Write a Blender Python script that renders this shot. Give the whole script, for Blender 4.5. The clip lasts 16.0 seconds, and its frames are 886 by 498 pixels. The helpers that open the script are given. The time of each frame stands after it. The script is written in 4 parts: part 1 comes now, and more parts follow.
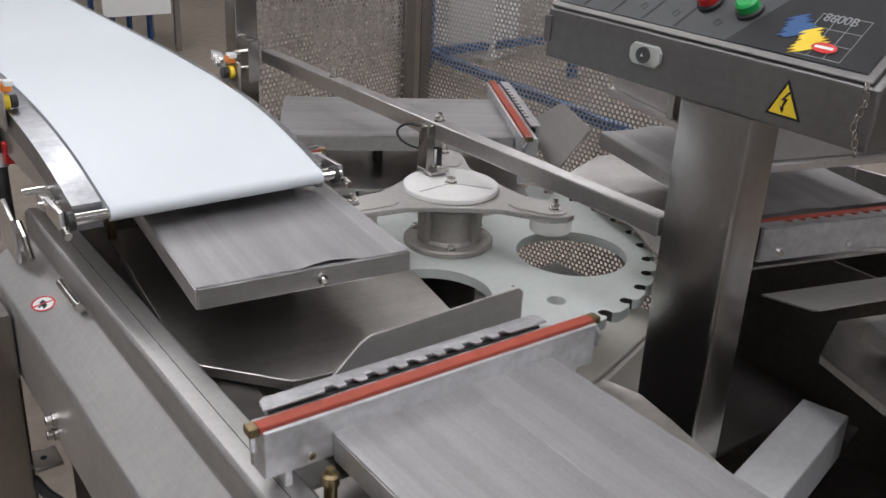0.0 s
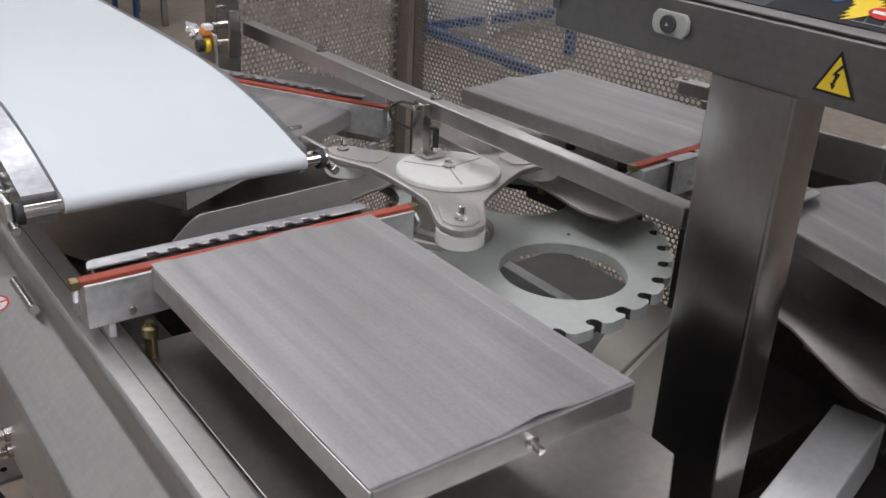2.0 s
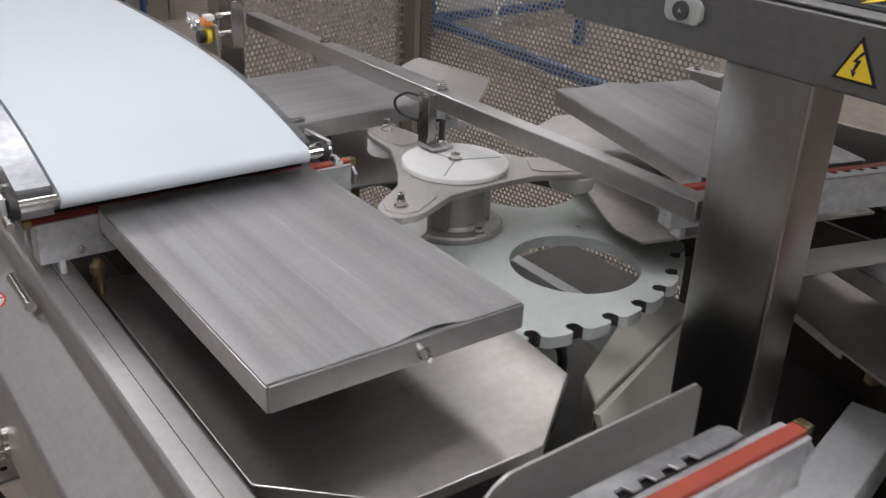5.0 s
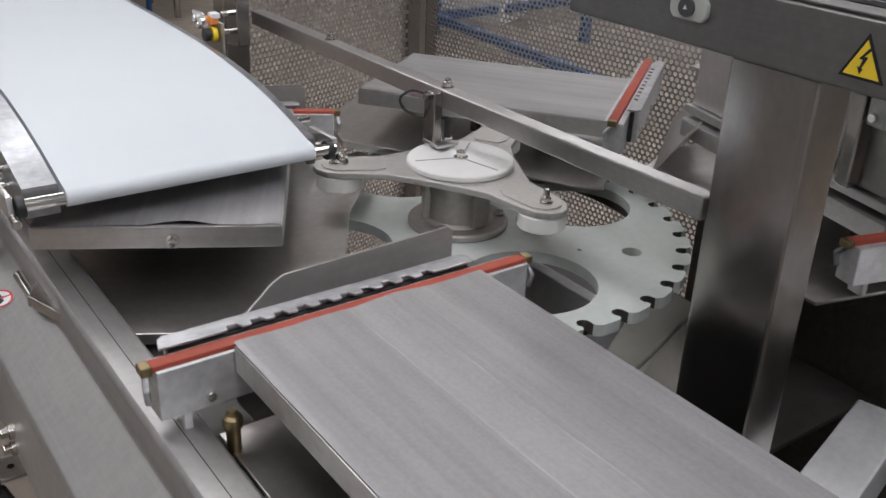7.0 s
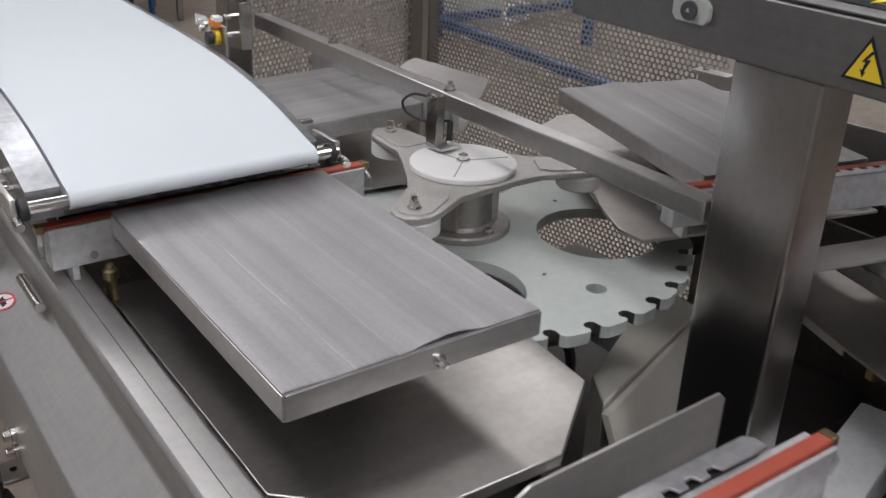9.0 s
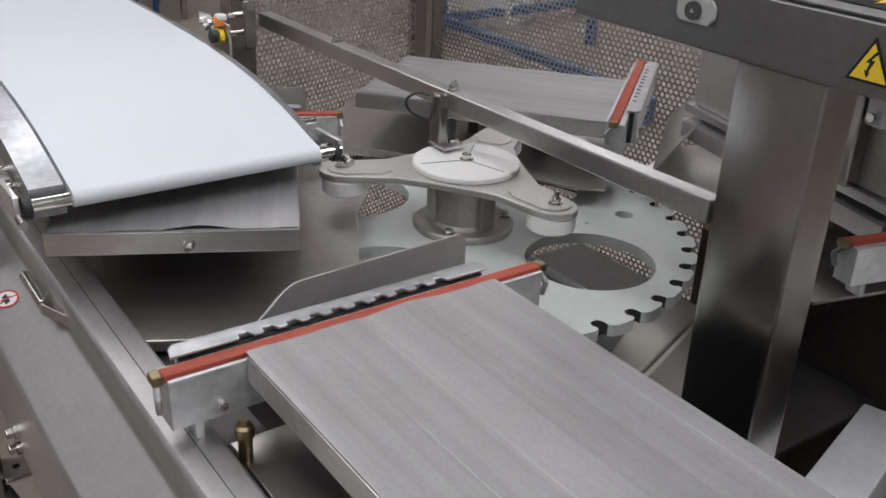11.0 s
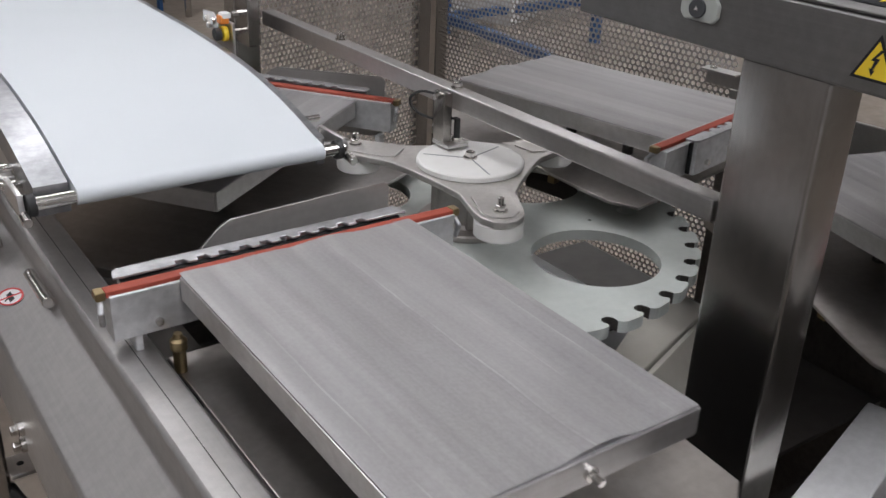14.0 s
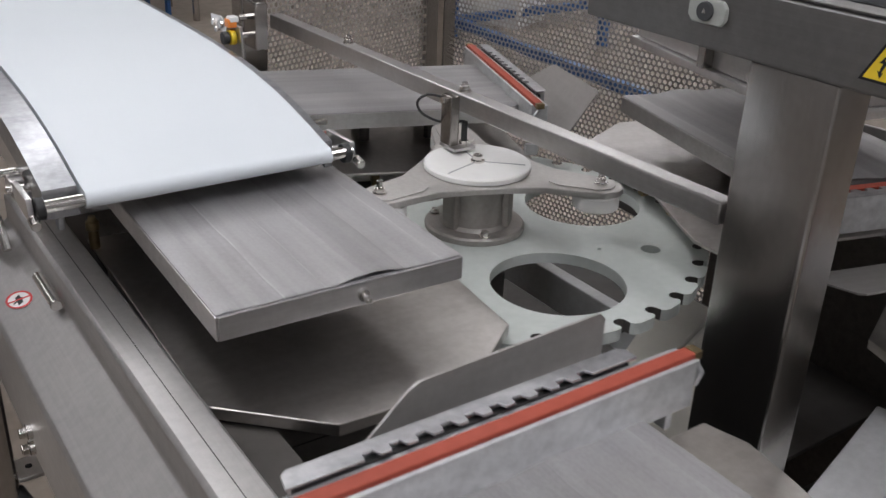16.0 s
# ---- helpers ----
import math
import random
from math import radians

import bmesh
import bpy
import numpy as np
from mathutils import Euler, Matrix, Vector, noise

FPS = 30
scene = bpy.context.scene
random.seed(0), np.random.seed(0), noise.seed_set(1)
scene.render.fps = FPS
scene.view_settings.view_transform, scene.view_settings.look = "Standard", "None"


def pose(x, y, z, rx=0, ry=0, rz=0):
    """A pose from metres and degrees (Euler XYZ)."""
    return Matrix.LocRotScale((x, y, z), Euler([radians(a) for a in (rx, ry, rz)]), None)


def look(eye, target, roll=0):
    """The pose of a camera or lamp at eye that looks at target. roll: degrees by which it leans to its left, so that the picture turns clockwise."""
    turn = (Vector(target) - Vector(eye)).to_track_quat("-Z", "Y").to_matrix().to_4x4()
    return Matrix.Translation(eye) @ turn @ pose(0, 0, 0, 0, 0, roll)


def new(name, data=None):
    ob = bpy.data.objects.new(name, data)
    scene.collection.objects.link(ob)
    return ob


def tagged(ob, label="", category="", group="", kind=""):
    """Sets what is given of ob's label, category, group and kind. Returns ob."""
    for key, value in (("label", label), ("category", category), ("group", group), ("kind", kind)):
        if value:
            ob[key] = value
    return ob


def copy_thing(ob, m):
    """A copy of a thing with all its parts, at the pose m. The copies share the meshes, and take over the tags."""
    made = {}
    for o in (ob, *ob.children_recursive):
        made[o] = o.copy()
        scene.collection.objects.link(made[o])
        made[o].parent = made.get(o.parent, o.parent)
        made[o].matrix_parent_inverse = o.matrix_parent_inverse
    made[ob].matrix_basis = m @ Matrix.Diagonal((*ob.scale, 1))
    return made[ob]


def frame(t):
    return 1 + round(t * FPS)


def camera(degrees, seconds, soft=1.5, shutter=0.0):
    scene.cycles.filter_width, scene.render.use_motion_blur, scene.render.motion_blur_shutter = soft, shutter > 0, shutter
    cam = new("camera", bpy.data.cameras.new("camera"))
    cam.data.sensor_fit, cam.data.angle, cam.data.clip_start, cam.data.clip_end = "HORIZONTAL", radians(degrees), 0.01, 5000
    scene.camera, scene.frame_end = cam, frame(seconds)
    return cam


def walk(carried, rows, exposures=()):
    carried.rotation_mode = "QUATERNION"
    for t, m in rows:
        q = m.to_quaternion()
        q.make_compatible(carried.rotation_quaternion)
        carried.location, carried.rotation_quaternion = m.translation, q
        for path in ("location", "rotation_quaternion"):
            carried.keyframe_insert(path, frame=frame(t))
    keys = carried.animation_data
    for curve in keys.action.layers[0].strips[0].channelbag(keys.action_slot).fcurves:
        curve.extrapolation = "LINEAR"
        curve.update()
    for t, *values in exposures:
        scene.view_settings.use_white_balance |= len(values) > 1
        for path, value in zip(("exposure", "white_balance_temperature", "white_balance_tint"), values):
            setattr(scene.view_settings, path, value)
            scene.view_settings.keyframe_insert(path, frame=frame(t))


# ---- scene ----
cam = camera(49.83, 16.0, shutter=0.4)
PATH = [
    (0, pose(-1.0473, -1.3858, 1.6054, 66.556, -2.672, -35.623)),
    (0.5, pose(-1.0225, -1.3474, 1.5922, 66.279, -2.666, -35.722)),
    (1, pose(-1.0005, -1.3141, 1.5817, 65.892, -2.856, -35.856)),
    (1.5, pose(-0.9779, -1.2847, 1.5737, 65.641, -2.761, -35.926)),
    (2, pose(-0.9592, -1.2569, 1.5634, 65.206, -2.709, -35.999)),
    (2.5, pose(-0.9350, -1.2325, 1.5505, 64.765, -2.548, -35.743)),
    (3, pose(-0.9350, -1.2325, 1.5505, 64.712, -2.448, -35.852)),
    (3.5, pose(-0.9350, -1.2325, 1.5505, 64.727, -2.390, -35.853)),
    (4, pose(-0.9350, -1.2325, 1.5505, 64.606, -2.296, -35.809)),
    (4.5, pose(-0.9350, -1.2325, 1.5505, 64.814, -2.280, -35.765)),
    (5, pose(-0.9350, -1.2325, 1.5505, 64.765, -2.320, -35.563)),
    (7.5, pose(-0.9350, -1.2325, 1.5505, 64.612, -2.133, -35.266)),
    (8, pose(-0.9350, -1.2325, 1.5505, 64.710, -2.052, -35.298)),
    (8.5, pose(-0.9350, -1.2325, 1.5505, 64.732, -2.013, -35.113)),
    (9, pose(-0.9350, -1.2325, 1.5505, 64.789, -2.093, -35.143)),
    (11.5, pose(-0.9350, -1.2325, 1.5505, 64.718, -2.246, -34.859)),
    (12, pose(-0.9350, -1.2325, 1.5505, 64.716, -2.192, -34.974)),
    (12.5, pose(-0.9350, -1.2325, 1.5505, 64.727, -2.301, -34.745)),
    (13, pose(-0.9350, -1.2325, 1.5505, 64.667, -2.234, -34.923)),
    (13.5, pose(-0.9350, -1.2325, 1.5505, 64.628, -2.169, -34.838)),
    (14, pose(-0.9350, -1.2325, 1.5505, 64.611, -2.186, -34.663)),
    (14.5, pose(-0.9350, -1.2325, 1.5505, 64.621, -2.145, -34.689)),
    (15, pose(-0.9350, -1.2325, 1.5505, 64.669, -2.078, -34.523)),
    (15.5, pose(-0.9350, -1.2325, 1.5505, 64.586, -1.991, -34.523)),
    (16, pose(-0.9350, -1.2325, 1.5505, 64.788, -1.996, -34.265)),
]
walk(cam, PATH, exposures=[(0, -0.06), (2.5, -0.17), (16, -0.18)])

# ---- light: an unseen hall, with ceiling luminaires added to light the machine ----
world = bpy.data.worlds.new("hall_air")
scene.world = world
world.use_nodes = True
world.node_tree.nodes["Background"].inputs[0].default_value = (0.9, 0.95, 1.0, 1)
world.node_tree.nodes["Background"].inputs[1].default_value = 0.03


def lamp(x, y, z, sx, sy, watts, colour):
    d = bpy.data.lights.new("hall_lamp", "AREA")
    d.shape, d.size, d.size_y, d.energy, d.color = "RECTANGLE", sx, sy, watts, colour
    ob = new("hall_lamp", d)
    ob.matrix_basis = pose(x, y, z)
    return ob


# Fill lamps added out of view, placed for dark faces and reflections.
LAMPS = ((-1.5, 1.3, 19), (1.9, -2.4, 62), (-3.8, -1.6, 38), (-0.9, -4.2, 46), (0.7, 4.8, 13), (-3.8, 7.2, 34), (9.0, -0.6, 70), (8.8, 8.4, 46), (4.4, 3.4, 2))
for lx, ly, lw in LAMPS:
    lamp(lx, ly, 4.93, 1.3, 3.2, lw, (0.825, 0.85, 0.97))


# ---- materials ----
def nodes_of(name):
    m = bpy.data.materials.new(name)
    m.use_nodes = True
    return m, m.node_tree, m.node_tree.nodes["Principled BSDF"]


def link(tree, a, b):
    tree.links.new(a, b)


def coords(tree, scale=(1, 1, 1), space="Object"):
    tc = tree.nodes.new("ShaderNodeTexCoord")
    mp = tree.nodes.new("ShaderNodeMapping")
    mp.inputs["Scale"].default_value = scale
    link(tree, tc.outputs[space], mp.inputs[0])
    return mp.outputs[0]


def noise_of(tree, vec, scale, detail=4.0, rough=0.55):
    n = tree.nodes.new("ShaderNodeTexNoise")
    n.inputs["Scale"].default_value, n.inputs["Detail"].default_value = scale, detail
    n.inputs["Roughness"].default_value = rough
    link(tree, vec, n.inputs["Vector"])
    return n.outputs["Fac"]


def ramp(tree, fac, lo, hi, p0=0.3, p1=0.7):
    r = tree.nodes.new("ShaderNodeValToRGB")
    r.color_ramp.elements[0].position, r.color_ramp.elements[1].position = p0, p1
    r.color_ramp.elements[0].color, r.color_ramp.elements[1].color = (*lo, 1), (*hi, 1)
    link(tree, fac, r.inputs[0])
    return r.outputs[0]


def span(tree, fac, lo, hi, a=0.3, b=0.7):
    r = tree.nodes.new("ShaderNodeMapRange")
    for k, v in zip(("From Min", "From Max", "To Min", "To Max"), (a, b, lo, hi)):
        r.inputs[k].default_value = v
    link(tree, fac, r.inputs["Value"])
    return r.outputs[0]


def mixed(tree, fac, a, b, mode="MIX"):
    n = tree.nodes.new("ShaderNodeMix")
    n.data_type, n.blend_type = "RGBA", mode
    if isinstance(fac, float):
        n.inputs[0].default_value = fac
    else:
        link(tree, fac, n.inputs[0])
    link(tree, a, n.inputs[6])
    link(tree, b, n.inputs[7])
    return n.outputs[2]


def bump(tree, bsdf, height, strength, distance=0.001):
    b = tree.nodes.new("ShaderNodeBump")
    b.inputs["Strength"].default_value, b.inputs["Distance"].default_value = strength, distance
    link(tree, height, b.inputs["Height"])
    link(tree, b.outputs[0], bsdf.inputs["Normal"])


def steel(name, lo, hi, r0, r1, grain=(3, 260, 260), metal=1.0, strength=0.25, big=5.0, aniso=0.0):
    """Sheet metal: long brushed grain, wiped patches, faint relief."""
    m, tree, bsdf = nodes_of(name)
    streak = noise_of(tree, coords(tree, grain), 1.0, 3.0)
    patch = noise_of(tree, coords(tree), big, 5.0, 0.6)
    fine = noise_of(tree, coords(tree), 70.0, 3.0, 0.6)
    col = mixed(tree, 0.45, ramp(tree, patch, lo, hi), ramp(tree, streak, lo, hi, 0.25, 0.75))
    col = mixed(tree, 0.26, col, ramp(tree, fine, lo, hi, 0.38, 0.62))
    link(tree, col, bsdf.inputs["Base Color"])
    bsdf.inputs["Metallic"].default_value = metal
    bsdf.inputs["Anisotropic"].default_value = aniso
    soft = noise_of(tree, coords(tree), big * 0.8, 1.5, 0.45)
    link(tree, span(tree, soft, r0, r1, 0.1, 0.9), bsdf.inputs["Roughness"])
    bump(tree, bsdf, streak, strength, 0.0004)
    return m


def platen_metal(name):
    """Cast plate toned in long bands, with bright lines between."""
    m, tree, bsdf = nodes_of(name)

    def calc(op, a, b):
        n = tree.nodes.new("ShaderNodeMath")
        n.operation = op
        for k, v in enumerate((a, b)):
            if isinstance(v, float):
                n.inputs[k].default_value = v
            else:
                link(tree, v, n.inputs[k])
        return n.outputs[0]

    info = tree.nodes.new("ShaderNodeObjectInfo")
    split = tree.nodes.new("ShaderNodeSeparateXYZ")
    link(tree, coords(tree), split.inputs[0])
    waver = noise_of(tree, coords(tree, (3.0, 5.0, 3.0)), 1.0, 3.0)
    lane = calc("ADD", calc("MULTIPLY", split.outputs[0], 18.3), calc("MULTIPLY", waver, 0.22))
    lane = calc("ADD", lane, 7.4)
    white = tree.nodes.new("ShaderNodeTexWhiteNoise")
    white.noise_dimensions = "1D"
    link(tree, calc("ADD", calc("FLOOR", lane, 0.0), calc("MULTIPLY", info.outputs["Random"], 13.0)), white.inputs["W"])
    part_of = calc("FRACT", lane, 0.0)
    bands = noise_of(tree, coords(tree, (21.0, 0.35, 0.0)), 1.0, 2.0, 0.5)
    lines = noise_of(tree, coords(tree, (150.0, 1.3, 0.0)), 1.0, 3.0, 0.6)
    patch = noise_of(tree, coords(tree), 6.0, 5.0, 0.6)
    grit = noise_of(tree, coords(tree), 220.0, 3.0, 0.6)
    lo, hi = (0.235, 0.228, 0.230), (0.435, 0.428, 0.430)
    col = mixed(tree, 0.42, ramp(tree, white.outputs["Value"], lo, hi, 0.0, 1.0), ramp(tree, bands, lo, hi, 0.38, 0.62))
    col = mixed(tree, 0.20, col, ramp(tree, lines, lo, hi, 0.34, 0.66))
    col = mixed(tree, 0.22, col, ramp(tree, patch, (0.27, 0.245, 0.222), (0.46, 0.452, 0.445)))
    col = mixed(tree, 0.14, col, ramp(tree, grit, lo, hi, 0.38, 0.62))
    # thin pale lines where the bands meet
    edge = calc("MULTIPLY", calc("LESS_THAN", part_of, 0.042), calc("MULTIPLY", calc("MULTIPLY", calc("GREATER_THAN", white.outputs["Value"], 0.45), span(tree, patch, 0.0, 1.0, 0.42, 0.62)), 0.34))
    pale = tree.nodes.new("ShaderNodeRGB")
    pale.outputs[0].default_value = (0.66, 0.655, 0.65, 1)
    col = mixed(tree, edge, col, pale.outputs[0])
    link(tree, col, bsdf.inputs["Base Color"])
    bsdf.inputs["Metallic"].default_value = 0.5
    link(tree, span(tree, bands, 0.52, 0.40), bsdf.inputs["Roughness"])
    bump(tree, bsdf, lines, 0.12, 0.0005)
    return m


def plain(name, lo, hi, rough, scale=40.0, metal=0.0, relief=0.15, big=4.0, coat=0.0):
    m, tree, bsdf = nodes_of(name)
    a = noise_of(tree, coords(tree), scale, 4.0)
    b = noise_of(tree, coords(tree), big, 4.0)
    link(tree, mixed(tree, 0.5, ramp(tree, a, lo, hi), ramp(tree, b, lo, hi)), bsdf.inputs["Base Color"])
    link(tree, span(tree, b, rough * 0.85, min(1.0, rough * 1.2)), bsdf.inputs["Roughness"])
    bsdf.inputs["Metallic"].default_value = metal
    bsdf.inputs["Coat Weight"].default_value = coat
    bump(tree, bsdf, a, relief, 0.0006)
    return m


def glow(name, colour, power):
    m, tree, bsdf = nodes_of(name)
    bsdf.inputs["Base Color"].default_value = (*colour, 1)
    bsdf.inputs["Emission Color"].default_value = (*colour, 1)
    bsdf.inputs["Emission Strength"].default_value = power
    return m


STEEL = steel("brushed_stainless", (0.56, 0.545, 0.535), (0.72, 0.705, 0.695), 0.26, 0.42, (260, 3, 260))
# Stainless for standing faces: their duller reflection is put into a darker base.
STEEL_V = steel("shaded_upright_stainless", (0.36, 0.345, 0.325), (0.50, 0.48, 0.46), 0.17, 0.30, (260, 260, 2))
STEEL_BOX = steel("satin_stainless", (0.19, 0.184, 0.178), (0.26, 0.253, 0.246), 0.44, 0.58, (300, 3, 300))
TRAY = steel("wiped_tray_steel", (0.42, 0.396, 0.372), (0.60, 0.575, 0.55), 0.27, 0.40, (3, 45, 45), metal=1.0, strength=0.08, big=6.0)
PLATE = platen_metal("worn_platen_metal")
EDGE = steel("platen_edge_metal", (0.52, 0.505, 0.495), (0.70, 0.69, 0.68), 0.34, 0.48, (4, 90, 200))
FENCE = steel("fence_sheet_steel", (0.62, 0.59, 0.565), (0.78, 0.75, 0.72), 0.38, 0.52, (200, 200, 3), strength=0.1)
POLISH = steel("polished_guide_steel", (0.22, 0.225, 0.235), (0.44, 0.445, 0.46), 0.26, 0.46, (4, 60, 60), strength=0.05, big=12.0)
GALV = steel("galvanised_steel", (0.44, 0.445, 0.45), (0.76, 0.765, 0.77), 0.36, 0.55, (30, 60, 60), metal=0.65, big=26.0)
CLIP = steel("scuffed_clip_steel", (0.30, 0.30, 0.305), (0.56, 0.56, 0.57), 0.30, 0.5, (30, 60, 60), metal=0.8, big=30.0)
# galvanised steel whose paler base holds the strong light on it
ZINC = steel("lit_zinc_steel", (0.58, 0.58, 0.58), (0.76, 0.76, 0.765), 0.38, 0.52, (8, 60, 60), metal=0.35, big=9.0)
CHROME = steel("bright_fittings", (0.62, 0.60, 0.57), (0.78, 0.76, 0.73), 0.12, 0.25, (60, 60, 60), big=30.0)
GUARD = steel("dull_guard_sheet", (0.44, 0.42, 0.40), (0.57, 0.55, 0.53), 0.34, 0.48, (6, 120, 120), metal=0.8)
# darker and browner than the spider's blasted metal
HUB = plain("brown_blasted_metal", (0.34, 0.315, 0.29), (0.46, 0.435, 0.41), 0.45, 90.0, metal=0.75, relief=0.2)
DISC = plain("pale_enamel", (0.47, 0.505, 0.478), (0.57, 0.60, 0.57), 0.42, 60.0, relief=0.06)
CAST = plain("bead_blasted_metal", (0.52, 0.50, 0.475), (0.66, 0.64, 0.615), 0.42, 120.0, metal=0.8, relief=0.2)
NYLON = plain("white_nylon", (0.74, 0.73, 0.70), (0.82, 0.81, 0.785), 0.45, 30.0, relief=0.05)
BELT = plain("white_conveyor_belt", (0.575, 0.612, 0.636), (0.63, 0.663, 0.686), 0.46, 3.0, relief=0.02, big=1.5)
CREAM = plain("cream_paint", (0.62, 0.59, 0.52), (0.72, 0.69, 0.62), 0.5, 30.0, relief=0.05)
LOCKG = plain("grey_green_plastic", (0.40, 0.42, 0.39), (0.47, 0.49, 0.46), 0.4, 30.0, relief=0.02)
RED = plain("red_silicone", (0.27, 0.043, 0.022), (0.36, 0.068, 0.040), 0.66, 60.0, relief=0.2, big=9.0)
DARK = plain("black_rubber", (0.012, 0.012, 0.012), (0.03, 0.03, 0.03), 0.5, 50.0)
# Dark base holds the shade inside the machine; plain dark parts share it.
SHADE = plain("dark_shade_steel", (0.045, 0.041, 0.037), (0.095, 0.087, 0.080), 0.46, 20.0, metal=0.35)
# steel with the machine's inner shade mixed into its base
DIM = steel("shade_toned_steel", (0.13, 0.118, 0.106), (0.23, 0.21, 0.192), 0.36, 0.52, (6, 90, 90), metal=0.85, strength=0.1)
BRASS = steel("tarnished_brass", (0.22, 0.17, 0.09), (0.36, 0.28, 0.16), 0.3, 0.5, (40, 40, 40), big=40.0)
YELLOW = plain("yellow_plastic", (0.80, 0.56, 0.02), (0.90, 0.66, 0.05), 0.4, 30.0, relief=0.03)
ORANGE = plain("orange_plastic", (0.72, 0.20, 0.03), (0.85, 0.28, 0.05), 0.4, 30.0, relief=0.03)
AMBER = plain("amber_button", (0.85, 0.42, 0.02), (0.93, 0.5, 0.04), 0.3, 30.0, relief=0.02)
GREEN = plain("green_button", (0.01, 0.28, 0.06), (0.02, 0.38, 0.09), 0.3, 30.0, relief=0.02)
REDP = plain("red_plastic", (0.55, 0.02, 0.02), (0.68, 0.03, 0.03), 0.35, 30.0, relief=0.02)
BLUEP = plain("blue_paint", (0.015, 0.06, 0.18), (0.025, 0.10, 0.27), 0.4, 30.0, relief=0.04)
WHITEP = plain("white_print", (0.76, 0.76, 0.75), (0.82, 0.82, 0.81), 0.4, 30.0, relief=0.02)
GREYP = plain("grey_print", (0.26, 0.27, 0.275), (0.31, 0.32, 0.325), 0.4, 30.0, relief=0.02)
PANEL = plain("grey_panel_film", (0.05, 0.052, 0.054), (0.07, 0.073, 0.076), 0.6, 30.0, relief=0.02)
FRAME = steel("frame_stainless", (0.43, 0.418, 0.408), (0.55, 0.537, 0.525), 0.44, 0.58, (260, 3, 260), strength=0.15)
BLACKP = plain("black_print", (0.008, 0.008, 0.010), (0.016, 0.016, 0.018), 0.6, 30.0, relief=0.02)
FLOOR = plain("worn_floor_screed", (0.16, 0.132, 0.105), (0.29, 0.242, 0.20), 0.6, 14.0, relief=0.2, big=1.3)
WALL = plain("pale_hall_wall", (0.40, 0.395, 0.39), (0.48, 0.475, 0.47), 0.8, 20.0, big=0.7)
CEIL = plain("ceiling_board", (0.46, 0.46, 0.46), (0.54, 0.54, 0.54), 0.9, 20.0, big=0.7)
# glow of the added luminaires
TUBE = glow("fill_glow_diffuser", (0.965, 0.955, 0.975), 6.0)


# ---- shape helpers ----
def part(name, bm, material, parent=None, label="", at=None, smooth=False):
    me = bpy.data.meshes.new(name)
    bm.normal_update()
    bm.to_mesh(me)
    bm.free()
    me.polygons.foreach_set("use_smooth", [True] * len(me.polygons))
    me.set_sharp_from_angle(angle=radians(21))
    for one in material if isinstance(material, (list, tuple)) else [material]:
        me.materials.append(one)
    ob = new(name, me)
    if parent is not None:
        ob.parent = parent
    if at is not None:
        ob.matrix_basis = at
    if label:
        ob["label"] = label
    return ob


def thing(name, label, category, group="", kind="", at=None):
    ob = tagged(new(name), label, category, group, kind)
    if at is not None:
        ob.matrix_basis = at
    return ob


def box(x0, x1, y0, y1, z0, z1, bevel=0.0, bm=None, seg=2):
    bm2 = bmesh.new()
    bmesh.ops.create_cube(bm2, size=1.0)
    for v in bm2.verts:
        v.co = ((x0 + x1) / 2 + v.co.x * (x1 - x0), (y0 + y1) / 2 + v.co.y * (y1 - y0), (z0 + z1) / 2 + v.co.z * (z1 - z0))
    if bevel:
        bmesh.ops.bevel(bm2, geom=bm2.edges[:], offset=bevel, segments=seg, affect="EDGES", profile=0.5)
    return merge(bm, bm2)


def merge(bm, bm2, m=None):
    if m is not None:
        bm2.transform(m)
    if bm is None:
        return bm2
    me = bpy.data.meshes.new("join")
    bm2.to_mesh(me)
    bm2.free()
    bm.from_mesh(me)
    bpy.data.meshes.remove(me)
    return bm


def prism(points, z0, z1, bevel=0.0, bm=None, m=None, seg=2):
    """A plate: the outline in x and y, from z0 to z1."""
    bm2 = bmesh.new()
    low = [bm2.verts.new((x, y, z0)) for x, y in points]
    f = bm2.faces.new(low)
    if f.normal.z > 0 or sum((points[i - 1][0] * p[1] - p[0] * points[i - 1][1]) for i, p in enumerate(points)) > 0:
        f.normal_flip()
    ext = bmesh.ops.extrude_face_region(bm2, geom=[f])
    for v in ext["geom"]:
        if isinstance(v, bmesh.types.BMVert):
            v.co.z = z1
    bmesh.ops.recalc_face_normals(bm2, faces=bm2.faces[:])
    if bevel:
        bmesh.ops.bevel(bm2, geom=bm2.edges[:], offset=bevel, segments=seg, affect="EDGES", profile=0.5)
    return merge(bm, bm2, m)


def rod(a, b, r, bm=None, seg=20, r2=None, bevel=0.0):
    """A round bar from a to b."""
    a, b = Vector(a), Vector(b)
    bm2 = bmesh.new()
    bmesh.ops.create_cone(bm2, cap_ends=True, segments=seg, radius1=r, radius2=r if r2 is None else r2, depth=(b - a).length)
    if bevel:
        rim = [e for e in bm2.edges if abs(e.verts[0].co.z - e.verts[1].co.z) < 1e-6]
        bmesh.ops.bevel(bm2, geom=rim, offset=bevel, segments=2, affect="EDGES", profile=0.5)
    q = (b - a).to_track_quat("Z", "Y").to_matrix().to_4x4()
    return merge(bm, bm2, Matrix.Translation((a + b) / 2) @ q)


